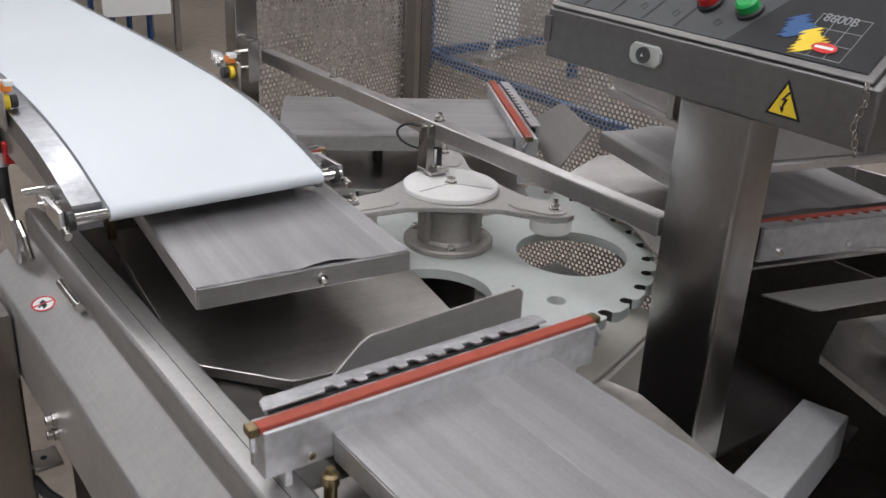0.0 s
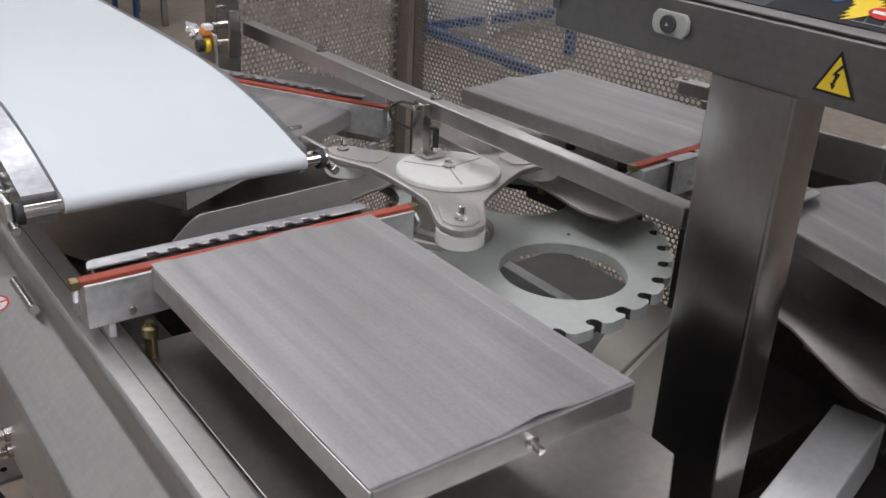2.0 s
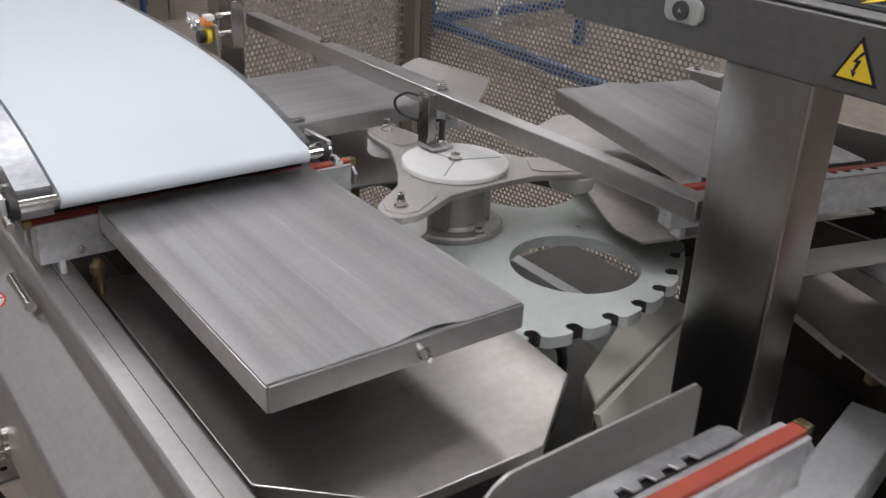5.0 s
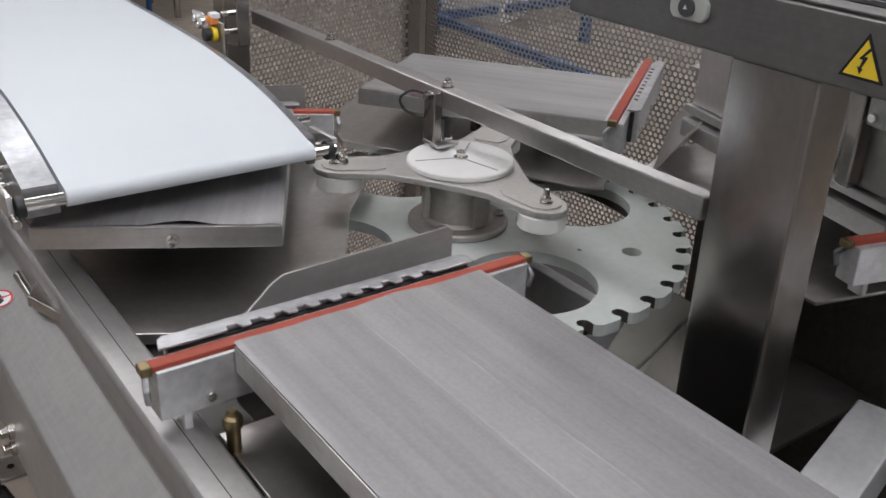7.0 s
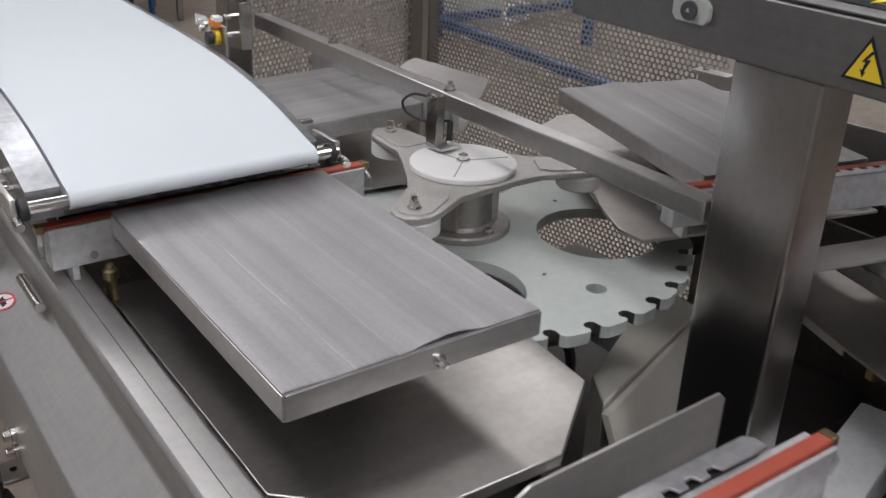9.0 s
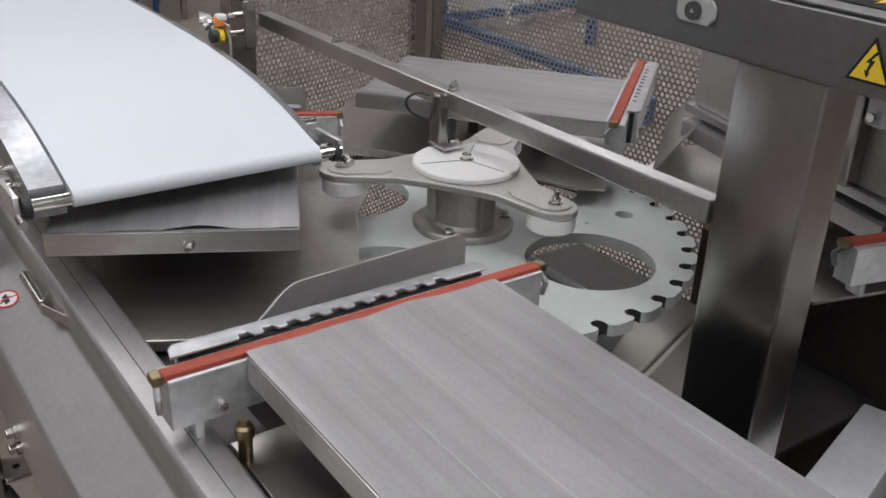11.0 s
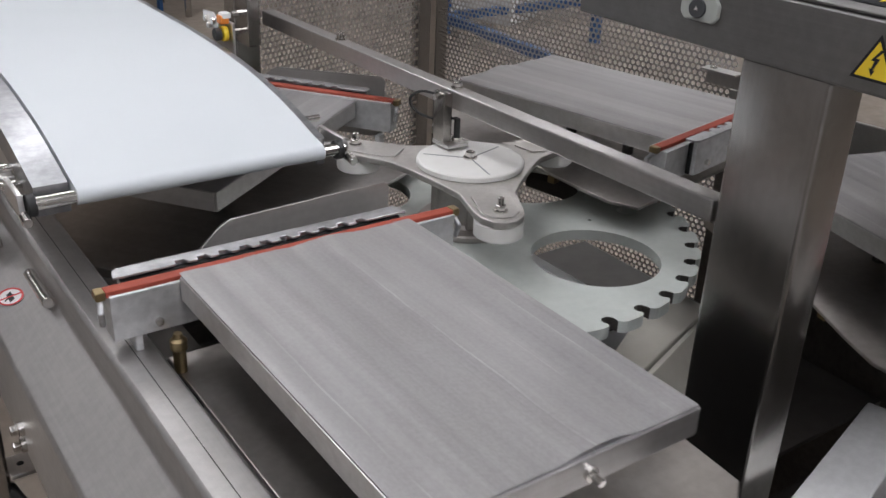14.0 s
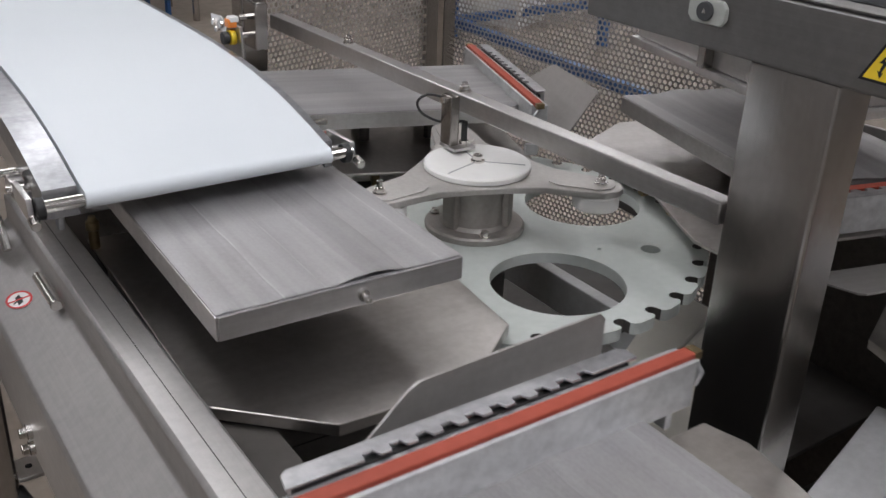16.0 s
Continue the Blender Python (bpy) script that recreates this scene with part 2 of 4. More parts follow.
def ring(r0, r1, z0, z1, seg=48, bm=None, m=None):
    """A flat ring."""
    bm2 = bmesh.new()
    loops = []
    for r, z in ((r0, z0), (r1, z0), (r1, z1), (r0, z1)):
        loops.append([bm2.verts.new((r * math.cos(2 * math.pi * i / seg), r * math.sin(2 * math.pi * i / seg), z)) for i in range(seg)])
    for k in range(4):
        p, q = loops[k], loops[(k + 1) % 4]
        for i in range(seg):
            bm2.faces.new((p[i], p[(i + 1) % seg], q[(i + 1) % seg], q[i]))
    bmesh.ops.recalc_face_normals(bm2, faces=bm2.faces[:])
    return merge(bm, bm2, m)


def sweep(points, r, bm=None, seg=8):
    """A bent round cable or bar through points."""
    for a, b in zip(points[:-1], points[1:]):
        bm = rod(a, b, r, bm, seg)
    for q in points[1:-1]:
        bm2 = bmesh.new()
        bmesh.ops.create_uvsphere(bm2, u_segments=seg, v_segments=6, radius=r)
        bm = merge(bm, bm2, Matrix.Translation(q))
    return bm


def rounded(points, n=6):
    """More points on an even curve through the given ones."""
    q = [Vector(p) for p in points]
    q = [q[0]] + q + [q[-1]]
    out = []
    for a, b, c, d in zip(q[:-3], q[1:-2], q[2:-1], q[3:]):
        for k in range(n):
            f = k / n
            out.append(0.5 * (2 * b + (c - a) * f + (2 * a - 5 * b + 4 * c - d) * f * f + (3 * b - 3 * c + d - a) * f ** 3))
    return out + [q[-1]]


def hexbolt(x, y, z, r=0.008, bm=None, stud=0.0):
    """A hexagon nut with washer on a face at z, with a stud's end."""
    bm = rod((x, y, z), (x, y, z + r * 0.3), r * 1.35, bm, 18)
    bm = rod((x, y, z + r * 0.3), (x, y, z + r * 1.3), r, bm, 6, bevel=r * 0.12)
    if stud:
        bm = rod((x, y, z + r * 1.3), (x, y, z + r * 1.3 + stud), r * 0.62, bm, 12, bevel=r * 0.15)
    return bm


def turned(profile, seg=40, bm=None, m=None):
    """A turned body from (radius, z) pairs, from the bottom up."""
    bm2 = bmesh.new()
    loops = [[bm2.verts.new((r * math.cos(2 * math.pi * i / seg), r * math.sin(2 * math.pi * i / seg), z)) for i in range(seg)] for r, z in profile]
    for p, q in zip(loops[:-1], loops[1:]):
        for i in range(seg):
            bm2.faces.new((p[i], p[(i + 1) % seg], q[(i + 1) % seg], q[i]))
    bm2.faces.new(loops[0][::-1])
    bm2.faces.new(loops[-1])
    return merge(bm, bm2, m)


def extruded(profile, x0, x1, axis="x", bm=None, bevel=0.0, m=None):
    """A profile of two coordinates drawn along an axis: along x it is (y, z), along y it is (x, z)."""
    if axis == "x":
        turn = Matrix(((0, 0, 1, 0), (1, 0, 0, 0), (0, 1, 0, 0), (0, 0, 0, 1)))
    else:
        turn = Matrix(((1, 0, 0, 0), (0, 0, 1, 0), (0, 1, 0, 0), (0, 0, 0, 1)))
    bm2 = prism(profile, x0, x1, bevel)
    bm2.transform(turn)
    bmesh.ops.recalc_face_normals(bm2, faces=bm2.faces[:])
    return merge(bm, bm2, m)


def thick_strip(line, t):
    """A closed outline of thickness t along an open line of (a, b) pairs."""
    out, back = [], []
    for i, q in enumerate(line):
        a = Vector(line[max(i - 1, 0)])
        b = Vector(line[min(i + 1, len(line) - 1)])
        d = (b - a).normalized()
        n = Vector((-d.y, d.x))
        out.append(tuple(Vector(q) + n * t / 2))
        back.append(tuple(Vector(q) - n * t / 2))
    return out + back[::-1]


# ---- the hall ----
def hall():
    fl = part("floor", box(-9, 10, -8, 11, -0.12, 0.0), FLOOR)
    tagged(fl, "worn tan screed factory floor", "floor", kind="structure")
    for n, b in (("wall_north", (-9, 10, 11, 11.2)), ("wall_south", (-9, 10, -8.2, -8)), ("wall_west", (-9.2, -9, -8.2, 11.2)), ("wall_east", (10, 10.2, -8.2, 11.2))):
        tagged(part(n, box(*b, -0.12, 5.1), WALL), "pale painted hall wall", "wall", kind="structure")
    tagged(part("ceiling", box(-9.2, 10.2, -8.2, 11.2, 5.1, 5.2), CEIL), "white boarded hall ceiling", "ceiling", kind="structure")
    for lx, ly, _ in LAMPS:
        # an unseen luminaire added over each fill lamp
        t = thing("ceiling_light", "added unseen ceiling light with a lit diffuser", "lamp", "hall ceiling lights", at=pose(lx, ly, 4.98))
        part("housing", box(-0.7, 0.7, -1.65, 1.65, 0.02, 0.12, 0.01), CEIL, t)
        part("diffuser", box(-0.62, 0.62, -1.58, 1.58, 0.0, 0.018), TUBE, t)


hall()


# ---- the machine's frame ----
def machine_frame():
    t = thing("machine_frame", "brushed stainless steel frame of a packing machine", "machine frame")
    cover = [(-0.769, 0.69), (-0.769, 0.832), (-0.764, 0.838), (-0.692, 0.884), (-0.690, 0.888), (-0.690, 0.926), (-0.684, 0.932),
             (-0.636, 0.930), (-0.632, 0.926), (-0.632, 0.86), (-0.640, 0.86), (-0.640, 0.905), (-0.676, 0.905), (-0.676, 0.69)]
    part("side_beam", extruded(cover, -2.3, 0.40, "y", bevel=0.0016), FRAME, t)
    # ledge added to fill the gap, as dark as the shaded tray
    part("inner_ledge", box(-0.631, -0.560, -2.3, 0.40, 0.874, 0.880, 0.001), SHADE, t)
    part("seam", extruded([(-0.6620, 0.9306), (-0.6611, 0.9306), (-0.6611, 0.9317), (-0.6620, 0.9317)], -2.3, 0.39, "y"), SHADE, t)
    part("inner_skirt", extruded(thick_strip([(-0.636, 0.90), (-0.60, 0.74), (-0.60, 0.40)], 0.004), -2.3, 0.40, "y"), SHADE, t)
    # pans added beneath, coloured for the shade in the machine
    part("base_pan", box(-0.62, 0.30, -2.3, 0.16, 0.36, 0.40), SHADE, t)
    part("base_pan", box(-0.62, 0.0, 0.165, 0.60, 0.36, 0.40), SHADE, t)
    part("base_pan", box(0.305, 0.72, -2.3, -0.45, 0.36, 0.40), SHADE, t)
    # skirt added to hide the lit floor, toned as shade
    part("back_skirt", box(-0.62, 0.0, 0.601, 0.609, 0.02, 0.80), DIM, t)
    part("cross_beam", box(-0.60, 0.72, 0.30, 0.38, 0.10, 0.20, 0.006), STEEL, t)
    # upright skirt added so that the far interior stays shade-dark
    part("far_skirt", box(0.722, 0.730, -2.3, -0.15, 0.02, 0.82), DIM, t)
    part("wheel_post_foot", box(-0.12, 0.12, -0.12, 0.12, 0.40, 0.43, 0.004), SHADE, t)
    for y in (0.205, -1.9):
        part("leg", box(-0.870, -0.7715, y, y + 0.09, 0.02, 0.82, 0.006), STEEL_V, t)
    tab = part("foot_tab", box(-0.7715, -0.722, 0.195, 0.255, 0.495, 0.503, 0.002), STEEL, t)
    # black disc painted for the shaded inside of a hole
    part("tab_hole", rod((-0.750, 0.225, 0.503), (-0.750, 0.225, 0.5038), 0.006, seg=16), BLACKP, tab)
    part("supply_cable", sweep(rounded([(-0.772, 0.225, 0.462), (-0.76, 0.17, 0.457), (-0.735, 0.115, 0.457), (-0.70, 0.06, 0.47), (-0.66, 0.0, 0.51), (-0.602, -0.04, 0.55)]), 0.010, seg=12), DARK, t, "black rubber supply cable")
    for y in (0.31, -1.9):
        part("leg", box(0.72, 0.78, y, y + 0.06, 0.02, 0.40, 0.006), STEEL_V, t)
    for x, y in ((-0.82, 0.25), (-0.82, -1.855), (0.75, 0.34), (0.75, -1.87)):
        part("foot", turned([(0.045, 0.0), (0.045, 0.012), (0.012, 0.02), (0.012, 0.03)], 20, m=Matrix.Translation((x, y, 0))), CHROME, t)
    pin = rod((-0.704, 0.125, 0.896), (-0.704, 0.020, 0.896), 0.0085, bevel=0.0015)
    part("stop_pin", pin, CHROME, t)
    sticker = turned([(0.024, 0.0), (0.024, 0.0006)], 32)
    sticker.transform(pose(0, 0, 0, 0, 0, -68) @ Matrix.Diagonal((1.35, 0.68, 1, 1)))
    slope = pose(-0.7325, 0.138, 0.8587, 0, -32.6, 0)
    s = part("sticker", sticker, WHITEP, t, "round white warning sticker with a red rim", at=slope)
    part("rim", ring(0.020, 0.024, 0.0006, 0.001, 36, m=pose(0, 0, 0, 0, 0, -68) @ Matrix.Diagonal((1.35, 0.68, 1, 1))), REDP, s)
    slash = box(-0.021, 0.021, -0.0016, 0.0016, 0.0006, 0.0011)
    slash.transform(pose(0, 0, 0, 0, 0, -68) @ Matrix.Diagonal((1.3, 0.66, 1, 1)) @ pose(0, 0, 0, 0, 0, 50))
    part("slash", slash, REDP, s)
    part("mark", box(-0.004, 0.004, -0.014, 0.012, 0.0006, 0.0009, bm=box(-0.010, 0.006, -0.003, 0.001, 0.0006, 0.0009)), BLACKP, s)
    bolts = None
    for z in (0.735, 0.708):
        bolts = rod((-0.769, -0.02, z), (-0.776, -0.02, z), 0.011, bolts, 18)
        bolts = rod((-0.776, -0.02, z), (-0.786, -0.02, z), 0.008, bolts, 6, bevel=0.001)
    part("bolt_pair", bolts, CHROME, t)
    # grey bracket and painted stay beneath the toothed wheel
    part("stay", prism([(0.02, -0.37), (0.06, -0.30), (0.40, -0.12), (0.40, -0.24)], 0.52, 0.70, 0.004), CREAM, t)
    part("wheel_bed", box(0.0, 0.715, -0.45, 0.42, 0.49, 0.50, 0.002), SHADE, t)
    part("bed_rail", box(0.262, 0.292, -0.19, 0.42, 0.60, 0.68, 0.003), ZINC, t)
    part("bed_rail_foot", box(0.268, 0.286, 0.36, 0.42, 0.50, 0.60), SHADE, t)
    face = prism([(0.005, -0.397), (0.40, -0.25), (0.40, -0.243), (0.0, -0.385)], 0.46, 0.698, 0.001)
    for v in face.verts:
        if v.co.z < 0.5:
            v.co += Vector((0.035, -0.085, 0))
    part("stay_face", face, CREAM, t)
    part("tie_beam", box(-0.60, 0.0, -0.042, 0.042, -0.09, 0.0, 0.004), ZINC, t, at=pose(0.392, -0.628, 0.70, 0, 0, 15))
    part("tie_foot", box(0.0, 0.06, -0.05, 0.05, -0.06, -0.052, 0.002, bm=hexbolt(0.03, 0.0, -0.052, 0.009)), SHADE, t, at=pose(0.393, -0.628, 0.70, 0, 0, 15))
    part("hose", sweep(rounded([(-0.024, -0.318, 0.800), (0.037, -0.271, 0.720), (0.092, -0.212, 0.600), (0.091, -0.201, 0.520)]), 0.009, seg=12), DARK, t, "black rubber hose")
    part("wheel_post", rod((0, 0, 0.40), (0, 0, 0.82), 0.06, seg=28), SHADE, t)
    return t


machine_frame()


# ---- column with control box ----
def control_stand():
    t = thing("control_stand", "stainless steel column carrying a control box with buttons", "control panel", at=pose(0.0100, -0.4953, -0.0142, 0, 0, -1.3))
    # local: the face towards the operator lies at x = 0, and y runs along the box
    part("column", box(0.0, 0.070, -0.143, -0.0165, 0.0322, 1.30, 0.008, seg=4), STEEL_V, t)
    part("base_plate", box(-0.03, 0.10, -0.17, 0.02, 0.0142, 0.0322, 0.003), STEEL, t)
    prof = [(-0.004, 1.296), (0.22, 1.296), (0.22, 1.54), (0.19, 1.5325), (-0.004, 1.3725)]
    part("housing", extruded(prof, -0.315, 0.275, "y", bevel=0.004), STEEL_BOX, t)
    # the sloping panel
    run = math.hypot(0.194, 0.160)
    tilt = pose(-0.004, 0, 1.3725, 0, -math.degrees(math.atan2(0.160, 0.194)), 0)
    part("bezel", box(0.004, run - 0.006, -0.303, 0.268, 0.0005, 0.006, 0.002), STEEL_BOX, t, at=tilt)
    p = part("front_panel", box(0.014, run - 0.014, -0.291, 0.258, 0.006, 0.0075), PANEL, t, "grey and black printed control panel", at=tilt)
    field = prism([(0.0145, -0.290), (0.0145, -0.078), (run - 0.0145, -0.185), (run - 0.0145, -0.290)], 0.0075, 0.0080)
    part("black_field", field, BLACKP, p)
    for y in (0.200, 0.138, 0.076, 0.014):
        bar = prism([(0.017, y), (0.017, y + 0.004), (run - 0.0145, y - 0.056), (run - 0.0145, y - 0.060)], 0.0075, 0.0080)
        part("dividing_line", bar, BLACKP, p)
    for y, m in ((0.196, AMBER), (-0.010, REDP), (-0.078, GREEN)):
        b = part("push_button", turned([(0.019, 0.0075), (0.019, 0.013), (0.0165, 0.015)], 28, m=Matrix.Translation((0.070, y, 0))), DARK, p)
        part("button_cap", turned([(0.0155, 0.015), (0.0155, 0.026), (0.012, 0.029)], 28, m=Matrix.Translation((0.070, y, 0))), m, b)
    for y in (0.092, 0.030, -0.046):
        part("symbol", ring(0.0058, 0.007, 0.0075, 0.0081, 4, m=pose(0.040, y, 0, 0, 0, 20)), BLACKP, p)
    grid = None
    for i in range(4):
        grid = box(0.020 + i * 0.023, 0.0208 + i * 0.023, -0.249, -0.179, 0.0080, 0.0083, bm=grid)
        grid = box(0.020, 0.0898, -0.249 + i * 0.0233, -0.2482 + i * 0.0233, 0.0080, 0.0083, bm=grid)
    part("grid_lines", grid, GREYP, p)
    rng = random.Random(4)
    for nm, m, cx, cy in (("blue_brush_mark", BLUEP, 0.062, -0.160), ("yellow_brush_mark", YELLOW, 0.044, -0.190)):
        lft, rgt = [], []
        for i in range(15):
            w = 0.016 + 0.004 * math.sin(i * 0.4) + (rng.uniform(0.0, 0.007) if i % 2 else -rng.uniform(0.0, 0.007))
            mid = rng.uniform(-0.002, 0.002)
            lft.append((-0.018 + i * 0.0026, mid - w))
            rgt.append((-0.018 + i * 0.0026, mid + w))
        bm = prism(lft + rgt[::-1], 0.0084, 0.0090 if m is BLUEP else 0.0093)
        bm.transform(pose(cx, cy, 0, 0, 0, 30))
        part(nm, bm, m, p)
    oval = turned([(0.018, 0.0), (0.018, 0.0006)], 28)
    oval.transform(pose(0.036, -0.217, 0.0092) @ Matrix.Diagonal((0.45, 1, 1, 1)))
    part("red_oval", oval, REDP, p)
    part("bar_mark", box(0.034, 0.038, -0.230, -0.204, 0.0098, 0.0102), WHITEP, p)
    txt = bpy.data.curves.new("model_number", "FONT")
    txt.body, txt.size, txt.extrude = "8600B", 0.019, 0.0003
    ob = new("model_number", txt)
    ob.parent = p
    ob.matrix_basis = pose(0.078, -0.184, 0.0084, 0, 0, -90)
    txt.materials.append(GREYP)
    # wing lock and warning sign on the front
    k = part("lock_plate", extruded([(0.073, 1.327), (0.080, 1.335), (0.080, 1.350), (0.073, 1.358), (0.027, 1.358), (0.020, 1.350), (0.020, 1.335), (0.027, 1.327)], -0.011, -0.004, "x", bevel=0.002), LOCKG, t, "pale grey quarter-turn lock")
    part("lock_barrel", rod((-0.010, 0.050, 1.343), (-0.0165, 0.049, 1.343), 0.0115, seg=24, bevel=0.001), PANEL, k)
    part("key_slot", rod((-0.0165, 0.049, 1.343), (-0.0172, 0.049, 1.343), 0.004, seg=3), CHROME, k)
    sy, sz = -0.1926, 1.3114
    s = part("warning_sign", extruded([(sy - 0.027, sz), (sy + 0.027, sz), (sy, sz + 0.049)], -0.0050, -0.0040, "x"), BLACKP, t, "yellow triangular electric shock warning sticker")
    part("yellow_field", extruded([(sy - 0.0215, sz + 0.0032), (sy + 0.0215, sz + 0.0032), (sy, sz + 0.0422)], -0.0056, -0.0050, "x"), YELLOW, s)
    flash = [(-0.004, 0.034), (0.0055, 0.0215), (0.001, 0.0215), (0.0035, 0.0125), (0.0058, 0.0135), (0.0018, 0.0055), (-0.0012, 0.0120), (0.0012, 0.0115), (-0.0045, 0.0245), (0.0002, 0.0245), (-0.0085, 0.034)]
    part("flash", extruded([(sy + y, sz + z) for y, z in flash], -0.0061, -0.0056, "x"), BLACKP, s)
    part("hinge", box(-0.007, -0.002, 0.264, 0.279, 1.322, 1.362, 0.001), STEEL_BOX, t)
    # round hand switch with a short chain beside the panel
    part("side_switch", rod((0.03, -0.330, 1.400), (0.10, -0.322, 1.47), 0.035, seg=32, bevel=0.004), CHROME, t, "round bright metal switch housing")
    chain = None
    for i in range(9):
        b2 = ring(0.0038, 0.0056, -0.0009, 0.0009, 12)
        b2.transform(pose(-0.010 - 0.001 * (i % 2), -0.300 - 0.004 * math.sin(i), 1.375 - i * 0.0095, 90, 0, 90 * (i % 2)) @ Matrix.Diagonal((0.8, 1.25, 1, 1)))
        chain = merge(chain, b2)
    part("bead_chain", chain, CHROME, t)
    return t


control_stand()


# ---- cross beam over the wheel, with its sensor ----
def sensor_beam():
    t = thing("sensor_beam", "square stainless steel beam carrying a sensor bracket", "beam")
    tilt = look((0.004, 0.800, 1.079), (0.026, -0.5078, 1.079)) @ pose(0, 0, 0, -90, 0, 0)
    tube = part("tube", box(-0.016, 0.016, 0.0, 1.3075, -0.016, 0.016, 0.003), STEEL, t, at=tilt)
    part("end_plate", box(-0.075, -0.045, 0.735, 0.80, 1.03, 1.135, 0.003), STEEL_V, t)
    part("upright", box(-0.078, -0.018, 0.80, 0.86, 0.02, 1.40, 0.004), STEEL_V, t)
    for z in (1.06, 1.10):
        part("bolt", rod((-0.10, 0.765, z), (-0.075, 0.765, z), 0.007, seg=6), CHROME, t)
    for y, x, z in ((0.468, 0.009, 1.095), (0.070, 0.017, 1.095)):
        part("bolt", hexbolt(x, y, z, 0.0085, stud=0.006), CHROME, t)
    part("bracket", box(-0.018, 0.000, 0.058, 0.090, 1.000, 1.092, 0.002), STEEL_V, t)
    part("foot_plate", box(-0.020, 0.024, 0.040, 0.088, 0.998, 1.004, 0.001), STEEL, t)
    part("sensor", rod((0.010, 0.056, 0.993), (0.010, 0.056, 1.046), 0.0055, seg=16, bevel=0.001), DARK, t)
    part("lock_nut", rod((0.010, 0.056, 1.004), (0.010, 0.056, 1.012), 0.009, seg=6), CHROME, t)
    pts = [(-0.018, 0.082, 1.086), (-0.036, 0.104, 1.088), (-0.050, 0.116, 1.074), (-0.044, 0.110, 1.054), (-0.018, 0.092, 1.040), (0.010, 0.056, 1.046)]
    part("cable", sweep(rounded(pts), 0.0024), DARK, t)
    part("side_bolt", rod((-0.028, 0.074, 1.084), (-0.018, 0.074, 1.084), 0.006, seg=6), CHROME, t)
    return t


sensor_beam()


# ---- infeed conveyor ----
BELT_X0, BELT_X1 = -0.659, -0.300
BELT_LINE = [(-0.028, 1.075), (0.06, 1.098), (0.14, 1.115), (0.25, 1.130), (0.40, 1.140), (0.65, 1.144), (1.0, 1.142), (1.6, 1.138), (2.6, 1.135)]


def conveyor():
    t = thing("conveyor", "white belt conveyor with polished steel side guides", "conveyor")
    nose = [(-0.028 + 0.012 * math.cos(a), 1.064 + 0.012 * math.sin(a)) for a in [math.pi * (-0.5 - k / 15) for k in range(1, 15)]]
    under = [(y, z - 0.024) for y, z in BELT_LINE]
    line = []
    for a, b in zip(BELT_LINE[:-1], BELT_LINE[1:]):
        for k in range(4):
            line.append((a[0] + (b[0] - a[0]) * k / 4, a[1] + (b[1] - a[1]) * k / 4))
    line.append(BELT_LINE[-1])
    # smooth the run so that it bows evenly
    for _ in range(3):
        line = [line[0]] + [((p[0] + q[0] + r[0]) / 3, (p[1] + q[1] + r[1]) / 3) for p, q, r in zip(line[:-2], line[1:-1], line[2:])] + [line[-1]]
    belt = extruded(line[:0:-1] + nose[::-1] + under, BELT_X0, BELT_X1, "x")
    b = part("belt", belt, BELT, t, "smooth white belt")
    for n, x0, x1 in (("guide_left", -0.706, -0.662), ("guide_right", -0.297, -0.284)):
        prof = [(y, z - 0.004) for y, z in line if y > -0.01] + [(y, z - 0.045) for y, z in line[::-1] if y > -0.01]
        part("side_guide", extruded(prof, x0, x1, "x"), POLISH, t, "polished steel side guide")
    part("nose_roller", rod((-0.712, -0.027, 1.063), (-0.262, -0.027, 1.063), 0.0088, seg=24), CHROME, t)
    for sx, x in ((-1, -0.708), (1, -0.276)):
        part("bearing", rod((x, -0.022, 1.060), (x + sx * 0.012, -0.022, 1.060), 0.015, seg=22, bevel=0.002), DARK, t)
        part("tension_arm", extruded([(-0.030, 1.044), (0.05, 1.050), (0.055, 1.074), (-0.022, 1.076)], min(x + sx * 0.014, x + sx * 0.022), max(x + sx * 0.014, x + sx * 0.022), "x", bevel=0.001), STEEL, t)
        part("eye_bolt", rod((x + sx * 0.018, -0.034, 1.052), (x + sx * 0.018, -0.052, 1.048), 0.007, seg=12, bevel=0.001), CHROME, t)
        for y, ln in ((0.022, 0.020), (0.060, 0.030), (0.105, 0.042)):
            z = 1.052 + 0.20 * (y - 0.02)
            part("clamp_screw", rod((x - sx * 0.004, y, z), (x + sx * ln, y, z), 0.0058, seg=14, bevel=0.001), CHROME, t)
        part("clamp_block", box(min(x, x + sx * 0.02), max(x, x + sx * 0.02), 0.082, 0.116, 1.040, 1.064, 0.003), STEEL, t)
    part("bed", box(-0.655, -0.304, 0.10, 2.6, 1.06, 1.09, 0.003), STEEL, t)
    for x in (-0.70, -0.285):
        part("side_plate", extruded([(0.10, 1.04), (2.6, 1.00), (2.6, 1.125), (0.40, 1.125), (0.10, 1.085)], x - 0.003, x + 0.003, "x"), STEEL, t)
        part("stand_leg", box(x - 0.02, x + 0.02, 1.20, 1.24, 0.0, 1.02, 0.003), STEEL_V, t)
    return t


conveyor()


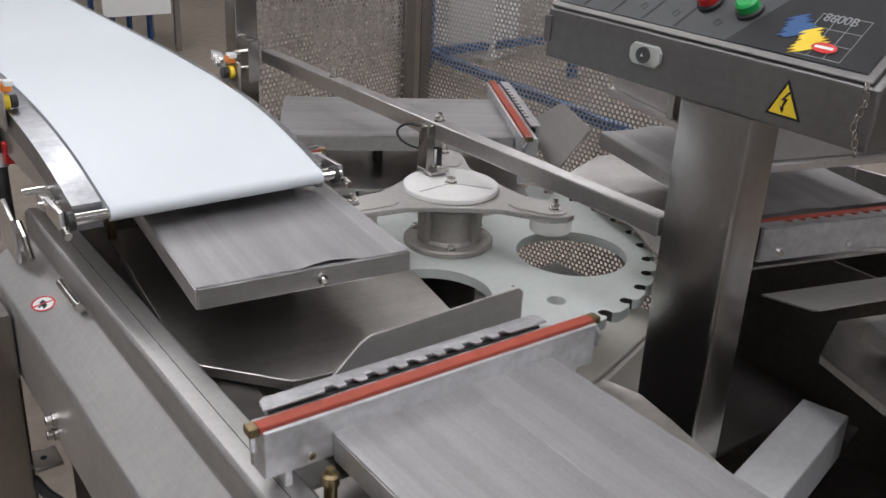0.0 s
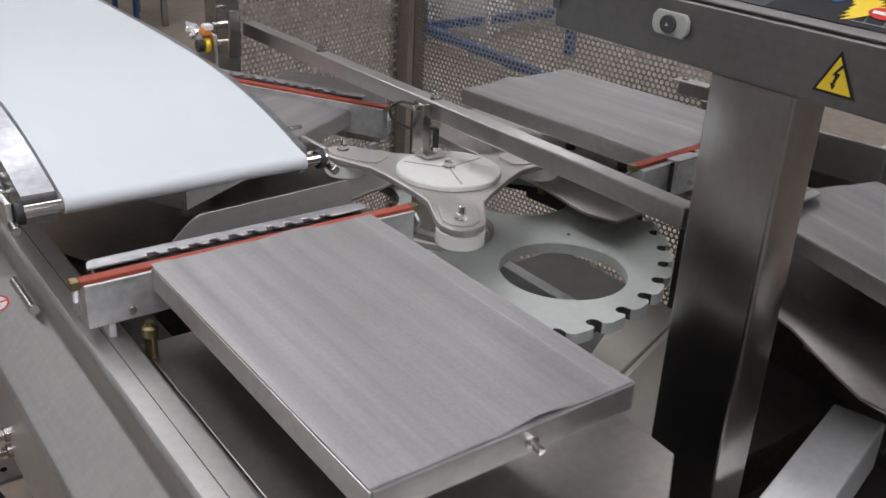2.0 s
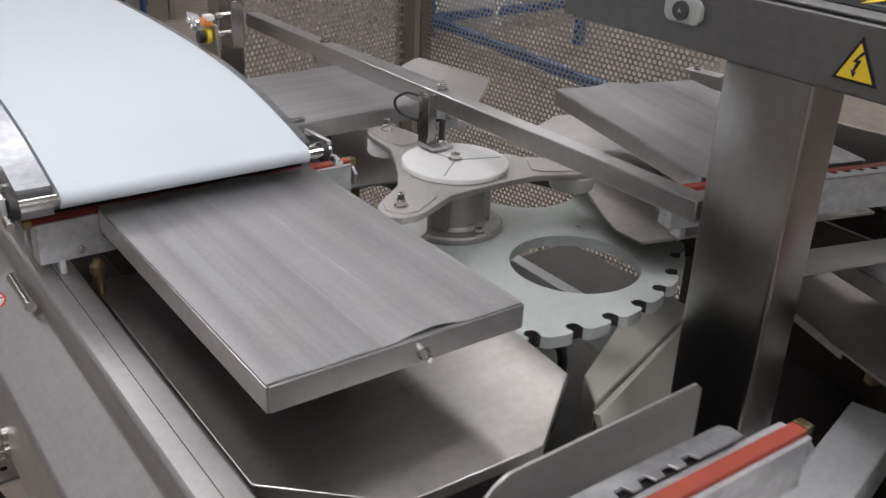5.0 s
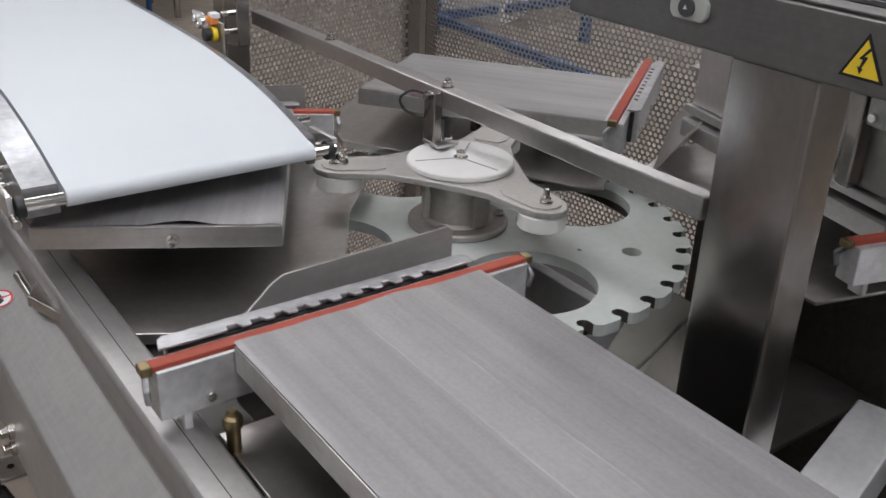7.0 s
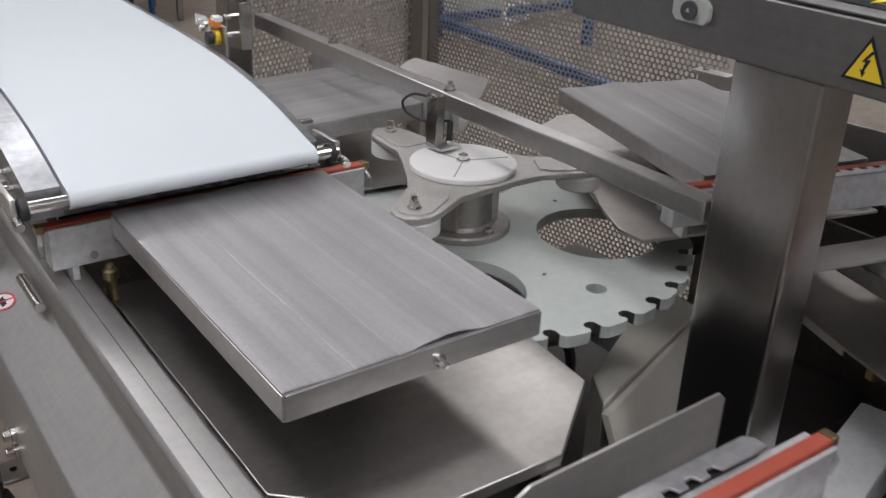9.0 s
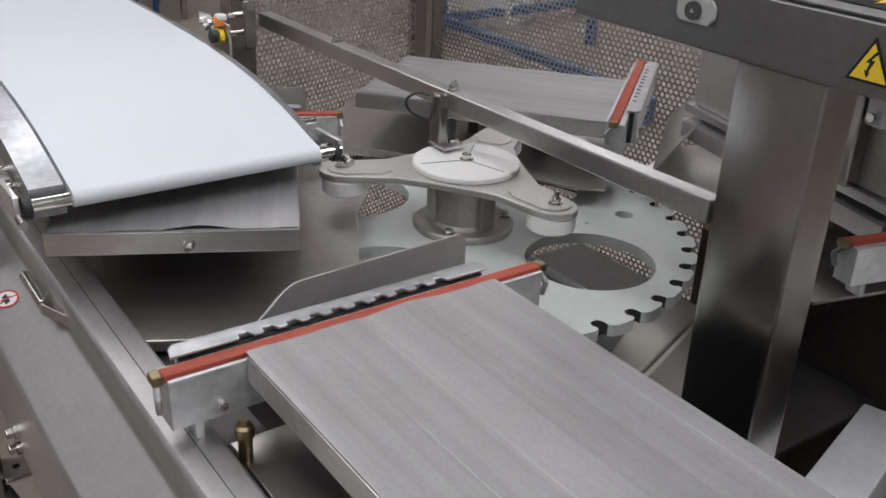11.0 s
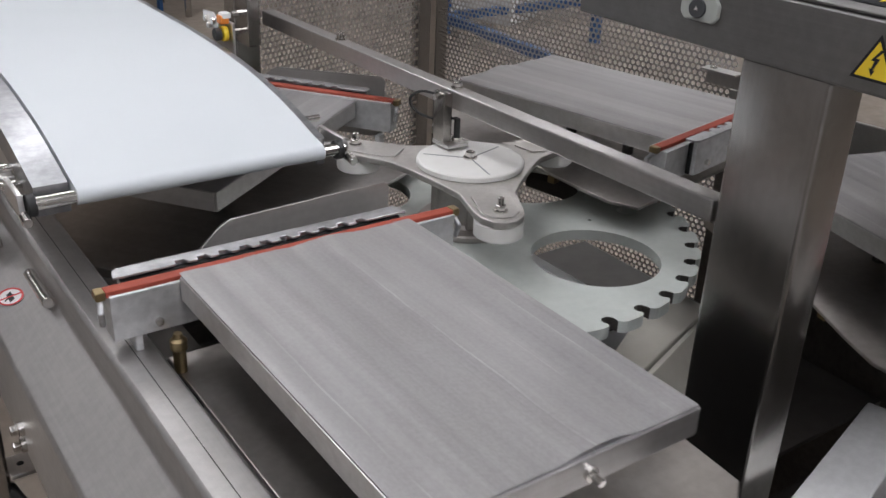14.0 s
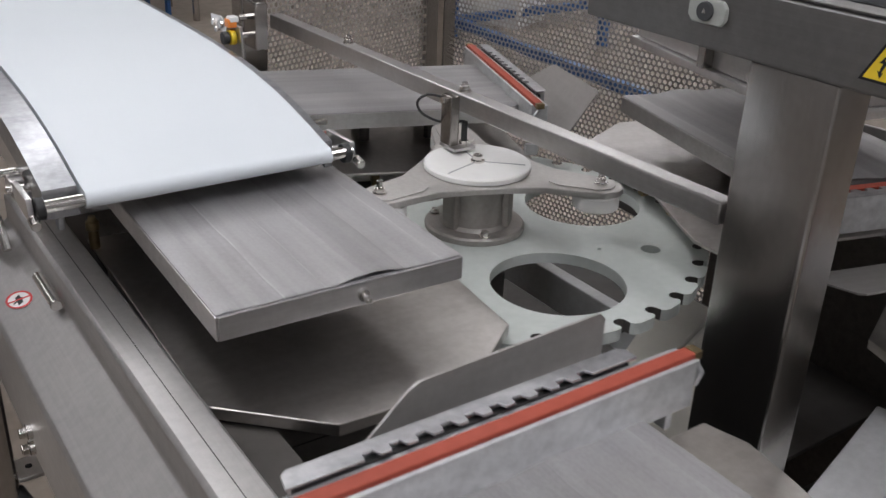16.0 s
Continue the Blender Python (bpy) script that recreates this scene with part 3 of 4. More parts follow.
def belt_scanner(x, y, z, side):
    t = thing("roller_switch", "roller switch with yellow wheel and orange cap beside the belt", "switch", "belt edge switches", at=pose(x, y, z) @ Matrix.Diagonal((0.85, 0.85, 0.85, 1)))
    s = side
    part("backing_plate", box(min(-s * 0.016, -s * 0.010), max(-s * 0.016, -s * 0.010), -0.040, 0.055, -0.060, 0.022, 0.002), STEEL, t)
    w = part("yellow_wheel", rod((-s * 0.008, -0.012, -0.004), (s * 0.004, -0.012, -0.004), 0.0165, seg=28, bevel=0.002), YELLOW, t)
    part("wheel_screw", rod((-s * 0.010, -0.012, -0.004), (-s * 0.013, -0.012, -0.004), 0.005, seg=12), CHROME, w)
    part("black_hub", rod((s * 0.006, -0.012, -0.004), (s * 0.020, -0.012, -0.004), 0.0135, seg=24, bevel=0.002), DARK, t)
    part("cap", box(-0.010, 0.010, -0.026, -0.002, 0.018, 0.036, 0.003), ORANGE, t)
    part("cap_top", box(-0.006, 0.014, -0.028, -0.004, 0.030, 0.042, 0.003), WHITEP, t)
    for yy, zz in ((0.02, 0.018), (0.045, 0.004), (0.062, 0.016)):
        part("screw", rod((-0.012, yy, zz), (0.012, yy, zz), 0.0075, seg=16, bevel=0.001), CHROME, t)
    part("lever", extruded([(0.0, 0.0), (0.08, 0.012), (0.085, 0.03), (0.03, 0.034), (0.0, 0.022)], -0.005, 0.0, "x", bevel=0.001), STEEL, t)
    return t


belt_scanner(-0.266, 0.42, 1.150, -1)
belt_scanner(-0.702, 0.37, 1.150, 1)


def side_latch():
    t = thing("latch_bracket", "bent steel latch bracket beside the frame rail", "bracket", at=pose(-0.735, 0.33, 0.93))
    part("bracket_plate", extruded([(-0.06, -0.05), (0.05, -0.05), (0.06, 0.02), (0.01, 0.05), (-0.05, 0.03)], -0.004, 0.004, "x", bevel=0.002), STEEL, t)
    part("latch_rod", sweep([(0.01, -0.04, 0.02), (0.012, -0.07, 0.0), (0.012, -0.10, -0.03)], 0.007, seg=12), CHROME, t)
    part("hose", sweep([(0.03, 0.16, 0.22), (0.025, 0.13, 0.14), (0.02, 0.10, 0.05), (0.02, 0.09, -0.04)], 0.0125, seg=16), DARK, t)
    part("red_plug", box(0.028, 0.050, 0.085, 0.110, 0.085, 0.125, 0.003), REDP, t, "small red plastic plug")
    part("hose_clip", rod((0.0235, 0.116, 0.10), (0.0225, 0.109, 0.075), 0.0145, seg=18), GALV, t)
    return t


side_latch()


# ---- perforated guard fence ----
def perforated(name, width, z0, z1, parent, at):
    """A steel sheet with staggered round holes, in its own x and z."""
    pitch, r = 0.0150, 0.0053
    dz = pitch * math.sqrt(3) / 2
    nx, nz = int(width / pitch), int((z1 - z0) / dz)
    k = np.arange(12)
    ang = k * math.pi / 6 + math.pi / 6
    inner = np.stack([r * np.cos(ang), r * np.sin(ang)], 1)
    apo = pitch / 2
    reach = np.where(k % 2 == 0, apo / math.cos(math.pi / 6), apo)
    outer = np.stack([reach * np.cos(ang), reach * np.sin(ang)], 1)
    cell = np.concatenate([inner, outer])
    ix, iz = np.meshgrid(np.arange(nx), np.arange(nz))
    cx = (ix + 0.5 * (iz % 2)).ravel() * pitch + pitch / 2
    cz = iz.ravel() * dz + z0 + dz / 2
    n = len(cx)
    pts = np.zeros((n, 24, 3))
    pts[:, :, 0] = cell[None, :, 0] + cx[:, None]
    pts[:, :, 2] = cell[None, :, 1] + cz[:, None]
    quad = np.stack([k, (k + 1) % 12, (k + 1) % 12 + 12, k + 12], 1)
    faces = (quad[None] + 24 * np.arange(n)[:, None, None]).reshape(-1, 4)
    me = bpy.data.meshes.new(name)
    me.from_pydata(pts.reshape(-1, 3).tolist(), [], faces.tolist())
    me.materials.append(FENCE)
    ob = new(name, me)
    ob.parent, ob.matrix_basis = parent, at
    return ob


def fence():
    t = thing("guard_fence", "perforated stainless steel guard fence round the machine", "fence")
    a, b, c = Vector((-0.01, 0.83)), Vector((0.60, 1.03)), Vector((0.92, -0.75))
    m = (b + Vector((0.06, -0.01))).lerp(c, 0.52)
    for p, q in ((a, b), (b + Vector((0.06, -0.01)), m)):
        d = q - p
        perforated("perforated_sheet", d.length, 0.06, 1.62, t, pose(p.x, p.y, 0, 0, 0, math.degrees(math.atan2(d.y, d.x))))
    # plain closed sheets added beside the control column
    d = c - m
    lean = pose(m.x, m.y, 0, 0, 0, math.degrees(math.atan2(d.y, d.x)))
    for k in range(2):
        x0, x1 = k * d.length / 2 + 0.0005, (k + 1) * d.length / 2 - 0.0005
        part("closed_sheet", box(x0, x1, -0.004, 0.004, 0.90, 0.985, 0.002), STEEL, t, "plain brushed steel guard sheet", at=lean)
        # lower sheet's colour carries the shade below the carriers
        part("closed_sheet", box(x0, x1, -0.004, 0.004, 0.06, 0.899, 0.0), DIM, t, "added lower guard sheet toned dark for shade", at=lean)
        part("fold", box(x1 - 0.018, x1, 0.004, 0.022, 0.90, 0.985, 0.002), STEEL, t, at=lean)
    # small bent bracket on the sheet
    bk = part("bracket", box(-0.045, 0.045, -0.036, -0.001, 0.0, 0.004, 0.001), STEEL, t, at=pose(0.792, 0.119, 1.022, 0, 0, -81.7))
    part("bracket_flange", box(-0.045, 0.045, -0.005, -0.001, -0.035, -0.0005, 0.001), STEEL, bk)
    part("bracket_screw", hexbolt(-0.02, -0.018, 0.004, 0.006), CHROME, bk)
    for x, y, w in ((0.575, 1.022, 0.040), (0.640, 1.030, 0.040), (0.93, -0.78, 0.05)):
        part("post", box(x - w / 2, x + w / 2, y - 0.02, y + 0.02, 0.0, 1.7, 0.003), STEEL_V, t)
    for p, q in ((a, b), (b + Vector((0.06, -0.01)), c)):
        d = q - p
        for z in (0.03, 1.62):
            part("rail", box(0, d.length if q is b or z < 1 else d.length * 0.52, -0.012, 0.012, z, z + 0.03, 0.002), STEEL, t, at=pose(p.x, p.y, 0, 0, 0, math.degrees(math.atan2(d.y, d.x))))
    return t


fence()


# ---- toothed wheel with three-armed hub ----
def arc_pts(r, n, cx=0.0, cy=0.0, start=0.0):
    return [(cx + r * math.cos(start + 2 * math.pi * i / n), cy + r * math.sin(start + 2 * math.pi * i / n)) for i in range(n)]


def holed_plate(outline, holes, z0, z1):
    bm = bmesh.new()
    edges = []
    for loop in [outline] + holes:
        vs = [bm.verts.new((x, y, z0)) for x, y in loop]
        edges += [bm.edges.new((vs[i], vs[(i + 1) % len(vs)])) for i in range(len(vs))]
    bmesh.ops.triangle_fill(bm, use_beauty=True, use_dissolve=False, edges=edges)
    ext = bmesh.ops.extrude_face_region(bm, geom=bm.faces[:])
    for v in ext["geom"]:
        if isinstance(v, bmesh.types.BMVert):
            v.co.z = z1
    bmesh.ops.recalc_face_normals(bm, faces=bm.faces[:])
    return bm


def sprocket():
    t = thing("toothed_wheel", "large pale toothed wheel with four round openings and a hub", "sprocket")
    outline = []
    teeth, R = 36, 0.405
    step = 2 * math.pi / teeth
    for i in range(teeth):
        a = i * step
        for f, r in ((-0.14, R - 0.004), (-0.13, R - 0.009), (-0.18, R - 0.014), (-0.17, R - 0.021), (-0.09, R - 0.026), (0.05, R - 0.026), (0.13, R - 0.021), (0.15, R - 0.014), (0.15, R - 0.008), (0.22, R - 0.003), (0.32, R), (0.5, R), (0.68, R), (0.78, R - 0.001)):
            outline.append((r * math.cos(a + f * step), r * math.sin(a + f * step)))
    holes = []
    for k in range(4):
        a = k * math.pi / 2 + math.radians(19.3)
        holes.append(arc_pts(0.108, 56, 0.243 * math.cos(a), 0.243 * math.sin(a)))
        a += math.pi / 4
        holes.append(arc_pts(0.017, 20, 0.308 * math.cos(a), 0.308 * math.sin(a)))
        holes.append(arc_pts(0.004, 8, 0.225 * math.cos(a - 0.12), 0.225 * math.sin(a - 0.12)))
    wheel = holed_plate(outline, holes, 0.851, 0.870)
    # sides of the tooth gaps take the dark second material
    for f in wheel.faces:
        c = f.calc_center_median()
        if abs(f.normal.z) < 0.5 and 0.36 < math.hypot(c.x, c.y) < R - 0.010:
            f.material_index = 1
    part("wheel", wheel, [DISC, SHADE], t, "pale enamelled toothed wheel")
    # dark ring added under the rim to deepen the gaps' shade
    part("chain_ring", ring(0.350, 0.372, 0.836, 0.8505, 72), SHADE, t)
    part("flange", turned([(0.086, 0.870), (0.088, 0.873), (0.088, 0.880), (0.085, 0.883)], 48), HUB, t)
    stem = turned([(0.062, 0.883), (0.056, 0.889), (0.054, 0.93), (0.058, 0.950), (0.074, 0.970)], 40)
    part("hub", stem, HUB, t)
    for k in range(3):
        a = math.radians(60 + 120 * k)
        part("flange_bolt", hexbolt(0.074 * math.cos(a), 0.074 * math.sin(a), 0.883, 0.0075), CHROME, t)
        b2 = box(0.03, 0.064, -0.016, 0.016, 0.884, 0.970, 0.003)
        b2.transform(pose(0, 0, 0, 0, 0, 120 * k))
        part("rib", b2, HUB, t)
    star = []
    for k in range(3):
        a0 = math.radians(120 * k)
        for x, y in ((0.082, -0.070), (0.130, -0.047), (0.205, -0.040), (0.228, -0.034), (0.246, -0.018), (0.252, 0.0), (0.246, 0.018), (0.228, 0.034), (0.205, 0.040), (0.130, 0.047), (0.082, 0.070)):
            star.append((x * math.cos(a0) - y * math.sin(a0), x * math.sin(a0) + y * math.cos(a0)))
    part("spider", prism(star, 0.970, 0.981, 0.002), CAST, t, "three-armed blasted steel spider")
    part("cap", turned([(0.090, 0.981), (0.0925, 0.983), (0.0925, 0.990), (0.0900, 0.992)], 56), NYLON, t, "white plastic cap with three cut lines")
    for k in range(3):
        b2 = box(0.012, 0.082, -0.0012, 0.0012, 0.9918, 0.9926)
        b2.transform(pose(0, 0, 0, 0, 0, 120 * k + 10))
        part("cut_line", b2, GREYP, t)
        c, s = math.cos(math.radians(120 * k)), math.sin(math.radians(120 * k))
        pad = prism([(x, y) for x, y in ((0.130, -0.022), (0.150, -0.032), (0.215, -0.030), (0.234, -0.016), (0.238, 0.0), (0.234, 0.016), (0.215, 0.030), (0.150, 0.032), (0.130, 0.022))], 0.981, 0.9838, 0.001)
        pad.transform(pose(0, 0, 0, 0, 0, 120 * k))
        part("wear_pad", pad, CAST, t)
        part("stud_nut", hexbolt(0.214 * c, 0.214 * s, 0.9838, 0.0085, stud=0.012), CHROME, t)
        part("roller", turned([(0.036, 0.942), (0.039, 0.945), (0.039, 0.967), (0.036, 0.970)], 36, m=Matrix.Translation((0.208 * c, 0.208 * s, 0))), NYLON, t)
    part("centre_bolt", hexbolt(0, 0, 0.992, 0.009, stud=0.002), CHROME, t)
    return t


WHEEL = sprocket()


# ---- carriers: platen, tray and sealing bar ----
def platen_mesh():
    """The plate, with a skin whose long bands rise and fall a little."""
    w, y0, y1, top = 0.165, -0.2615, 0.2615, 1.024
    bm = box(-w, w, y0, y1 - 0.0065, top - 0.034, top - 0.0035, 0.0015)
    nx, ny = 66, 28
    grid = []
    for j in range(ny + 1):
        row = []
        for i in range(nx + 1):
            x = -w + 2 * w * i / nx
            y = y0 + (y1 - y0) * j / ny
            wave = math.cos(2 * math.pi * (x + w) / (2 * w / 3.0))
            band = 0.5 + 0.5 * max(-1.0, min(1.0, 3.5 * wave))
            end = max(0.0, 1 - (y - y0) / 0.05) + 0.6 * max(0.0, 1 - (y1 - y) / 0.04)
            lift = 0.0011 * band + end * 0.0056 * max(0.0, math.sin(x * 34 + 0.6)) * (0.5 + 0.5 * math.sin(x * 15 + 1))
            if i in (0, nx):
                lift *= 0.2
            row.append(bm.verts.new((x, y, top - 0.0028 + lift)))
        grid.append(row)
    for j in range(ny):
        for i in range(nx):
            bm.faces.new((grid[j][i], grid[j][i + 1], grid[j + 1][i + 1], grid[j + 1][i]))
    return bm


def smooth(a, b, x):
    x = min(1.0, max(0.0, (x - a) / (b - a)))
    return x * x * (3 - 2 * x)


def guard_tilt(u):
    """The guard plate stands up on the near straight and lies back behind the wheel."""
    lie = smooth(-3.3, -2.5, u) * (1 - smooth(-0.55, -0.28, u)) if u < 0 else 0.0
    flat = 1 - smooth(-1.35, -0.95, u)
    return pose(0, 0.3535, 0.915 + 0.03 * lie * (1 - flat), (-34.0 - 42.0 * flat) * lie, 0, 0)


def carrier():
    t = thing("platen_carrier", "moving platen with sealing bar and steel drip tray", "platen carrier", "platen carriers on the chain")
    bm = platen_mesh()
    p = part("platen", bm, PLATE, t, "worn grey ribbed metal platen")
    part("side_skirt", box(-0.1665, -0.163, -0.263, 0.2565, 0.988, 1.019, 0.001), EDGE, p)
    part("side_skirt", box(0.163, 0.1665, -0.263, 0.2565, 0.988, 1.019, 0.001), EDGE, p)
    part("end_skirt", box(-0.163, 0.163, -0.2645, -0.2605, 0.988, 1.019, 0.001), EDGE, p)
    part("end_pin", rod((0.02, -0.2645, 1.002), (0.02, -0.282, 1.0), 0.0045, seg=12, bevel=0.001, bm=rod((0.02, -0.2645, 1.002), (0.02, -0.269, 1.002), 0.008, seg=16)), CHROME, p)
    # the tray beneath
    outline = [(-0.184, 0.16), (-0.184, -0.255), (-0.065, -0.365), (0.118, -0.368), (0.243, -0.272), (0.258, -0.10), (0.264, 0.03), (0.292, 0.15), (0.304, 0.22), (0.290, 0.275), (-0.184, 0.275)]
    tr = part("tray", prism(outline, 0.896, 0.902, 0.0015), TRAY, t, "octagonal wiped steel drip tray")
    lip = None
    for (ax, ay), (bx, by) in zip(outline[:5], outline[1:6]):
        d = Vector((bx - ax, by - ay))
        b2 = box(0, d.length, -0.0015, 0.0015, -0.011, 0.0)
        b2.transform(pose(ax * 0.994, ay * 0.994, 0.897, 0, 0, math.degrees(math.atan2(d.y, d.x))))
        lip = merge(lip, b2)
    part("tray_lip", lip, TRAY, tr)
    for x, y in ((-0.05, -0.04), (0.05, -0.04), (-0.05, 0.10), (0.05, 0.10)):
        part("support_post", rod((x, y, 0.905), (x, y, 0.990), 0.011, seg=16), SHADE, p)
    part("chain_shoe", box(0.02, 0.09, -0.12, 0.12, 0.80, 0.896, 0.004), SHADE, t)
    for y in (-0.05, 0.05):
        part("brass_block", box(0.225, 0.245, y - 0.008, y + 0.008, 0.868, 0.895, 0.002), BRASS, tr)
    part("white_slide", box(0.20, 0.225, -0.09, 0.09, 0.872, 0.895, 0.002), NYLON, tr)
    # sealing bar
    ch = extruded([(0.2595, 0.952), (0.294, 0.952), (0.294, 1.010), (0.2595, 1.010)], -0.250, 0.240, "x", bevel=0.0015)
    c = part("bar_channel", ch, GALV, t, "galvanised sealing bar channel")
    part("front_lip", box(-0.250, 0.240, 0.2575, 0.263, 1.008, 1.0125, 0.001), GALV, c)
    part("red_strip", extruded([(0.264, 1.009), (0.283, 1.009), (0.282, 1.0165), (0.265, 1.0165)], -0.252, 0.241, "x", bevel=0.001), RED, c, "red silicone sealing strip")
    for x in (-0.258, 0.247):
        part("end_clip", box(x - 0.006, x + 0.006, 0.265, 0.282, 1.006, 1.0175, 0.002), BRASS, c)
        part("hook", sweep([(x, 0.272, 1.004), (x * 1.012, 0.262, 0.992), (x * 1.004, 0.266, 0.975)], 0.004, seg=8), CLIP, c)
    # toothed clip strip behind the strip
    teeth = [(-0.232, 0.308), (-0.225, 0.314)]
    teeth += [(0.168, 0.314), (0.176, 0.306), (0.176, 0.290)]
    xs = np.linspace(0.105, -0.150, 10)
    for q in xs:
        teeth += [(q + 0.0085, 0.290), (q + 0.004, 0.299), (q - 0.007, 0.299), (q - 0.0085, 0.290)]
    teeth += [(-0.236, 0.290)]
    part("clip_strip", prism(teeth, 1.017, 1.0205, 0.0006, seg=1), CLIP, t, "toothed galvanised bag clip")
    sup = part("clip_support", box(-0.225, 0.17, 0.303, 0.312, 0.955, 1.0165, 0.002), GALV, t)
    # black strip stands in for the shade in the clip's notches
    part("dark_backing", box(-0.225, 0.17, 0.2945, 0.3028, 0.955, 1.012, 0.001), DARK, sup)
    for x in (-0.19, -0.02, 0.13):
        part("support_bolt", rod((x, 0.312, 0.972), (x, 0.318, 0.972), 0.006, seg=6), CHROME, sup)
    # upright guard plate behind
    g = extruded([(-0.17, 0.0), (0.186, 0.0), (0.186, 0.119), (0.178, 0.127), (-0.06, 0.119), (-0.075, 0.111), (-0.165, 0.030)], -0.0015, 0.0015, "y")
    part("guard_plate", g, GUARD, t, "thin hinged steel guard plate", at=guard_tilt(1.0))
    part("knob", turned([(0.008, 0.902), (0.008, 0.932), (0.0105, 0.934), (0.0105, 0.946), (0.007, 0.949), (0.005, 0.955)], 18, m=Matrix.Translation((-0.181, 0.238, 0))), BRASS, tr)
    part("face_bolt", rod((-0.195, 0.2595, 0.966), (-0.195, 0.254, 0.966), 0.0055, seg=12, bevel=0.001), CHROME, c)
    part("bar_web", box(-0.225, -0.215, 0.262, 0.290, 0.930, 0.954, 0.002), GALV, t)
    part("bar_web", box(0.205, 0.215, 0.262, 0.290, 0.930, 0.954, 0.002), GALV, t)
    return t


SPEED, T_ZERO, PERIOD = 0.2140, 11.69, 3.92
PITCH = SPEED * PERIOD
LOOP = 6 * PITCH
TURN = 137.0          # degrees that a carrier turns per metre of chain round the wheel
NEAR_END = 1.2        # where the near straight leaves the picture
U_FAR = 0.046 - 195.0 / TURN
FAR = 1.30
# how the guide track strays from the plain circle and straight: u, then x and y
STRAY = ((-9.0, 0.0, 0.0), (-3.0, 0.0, 0.0), (-2.3, 0.065, 0.03), (-2.0, 0.06, 0.04), (-1.6, 0.053, 0.040), (-1.4, 0.018, -0.022), (-1.02, 0.005, -0.014), (-0.755, -0.010, 0.022), (-0.576, -0.038, 0.013), (-0.25, 0.0, 0.0), (-0.17, 0.0, 0.0), (-0.045, 0.036, 0.005), (0.065, 0.0, 0.0), (9.0, 0.0, 0.0))


def stray(u):
    for (a, ax, ay), (b, bx, by) in zip(STRAY[:-1], STRAY[1:]):
        if u <= b:
            k = smooth(a, b, u)
            return ax + (bx - ax) * k, ay + (by - ay) * k
    return 0.0, 0.0


def carrier_pose(u):
    """Where a carrier stands: u metres past the wheel along the chain."""
    m, u = track_pose(u)
    dx, dy = stray(u)
    return Matrix.Translation((dx, dy, 0)) @ m, u


def track_pose(u):
    u = (u + LOOP - NEAR_END) % LOOP - LOOP + NEAR_END
    y_near = u - 0.010 + 0.05 * max(0.0, u - 0.6)
    w, v = 0.11, u - 0.046
    a = 0.0 if v > w else (-TURN * (w - v) ** 2 / (4 * w) if v > -w else TURN * v)
    a = max(a, -195.0)
    c, s = math.cos(math.radians(a)), math.sin(math.radians(a))
    x, y = -0.4555 * c + 0.064 * s, -0.4555 * s - 0.064 * c
    k = smooth(-0.07, 0.05, u)
    x, y = x + (-0.433 - x) * k, y + (-y_near - y) * k
    z = -0.03 * math.sin(math.radians(min(180.0, max(0.0, (-a - 20) * 180 / 160))))
    if u > U_FAR:
        return pose(x, y, z, 0, 0, a), u
    d = U_FAR - u
    k = min(d, FAR)
    x, y = x + 0.028 * smooth(0.0, 0.3, d), y - 0.80 * k
    z -= 0.10 * smooth(0.52, 0.80, d)
    if d <= FAR:
        return pose(x, y, z, 0, 0, a), u
    # the far end of the loop swings round to the near straight
    f = min(1.0, (d - FAR) / (LOOP - NEAR_END + U_FAR - FAR))
    return pose(x + (-0.433 - x) * f, y + (-NEAR_END - 0.03 - y) * f - 0.9 * math.sin(math.pi * f), z * (1 - f), 0, 0, -195 - 165 * f), u


def drop(u):
    return pose(0, 0, -0.095 * (smooth(0.66, 1.10, u) if u > 0 else 1 - smooth(-2.9, -1.9, u)))


def tray_lift(u):
    """The trays ride up and outwards on a ramp as they go round the wheel."""
    back = smooth(-2.5, -1.6, u)
    rise = 0.012 * (1 - smooth(-0.2, 0.1, u)) + 0.014 * (1 - smooth(-0.9, -0.45, u))
    return pose(-0.014 * (1 - smooth(-0.9, -0.45, u)) * back, 0, rise * back)


def bar_lift(u):
    """The sealing bar stands up from the platen as it goes round the back of the wheel."""
    return pose(0, 0, 0.032 * (1 - smooth(-0.5, -0.22, u)) * smooth(-1.36, -1.0, u) if u < 0 else 0.0)


def child(ob, kind):
    return [o for o in ob.children if o.name.split(".")[0] == kind][0]


CARRIERS = [carrier()]
for i in range(5):
    CARRIERS.append(copy_thing(CARRIERS[0], pose(0, 0, 0)))


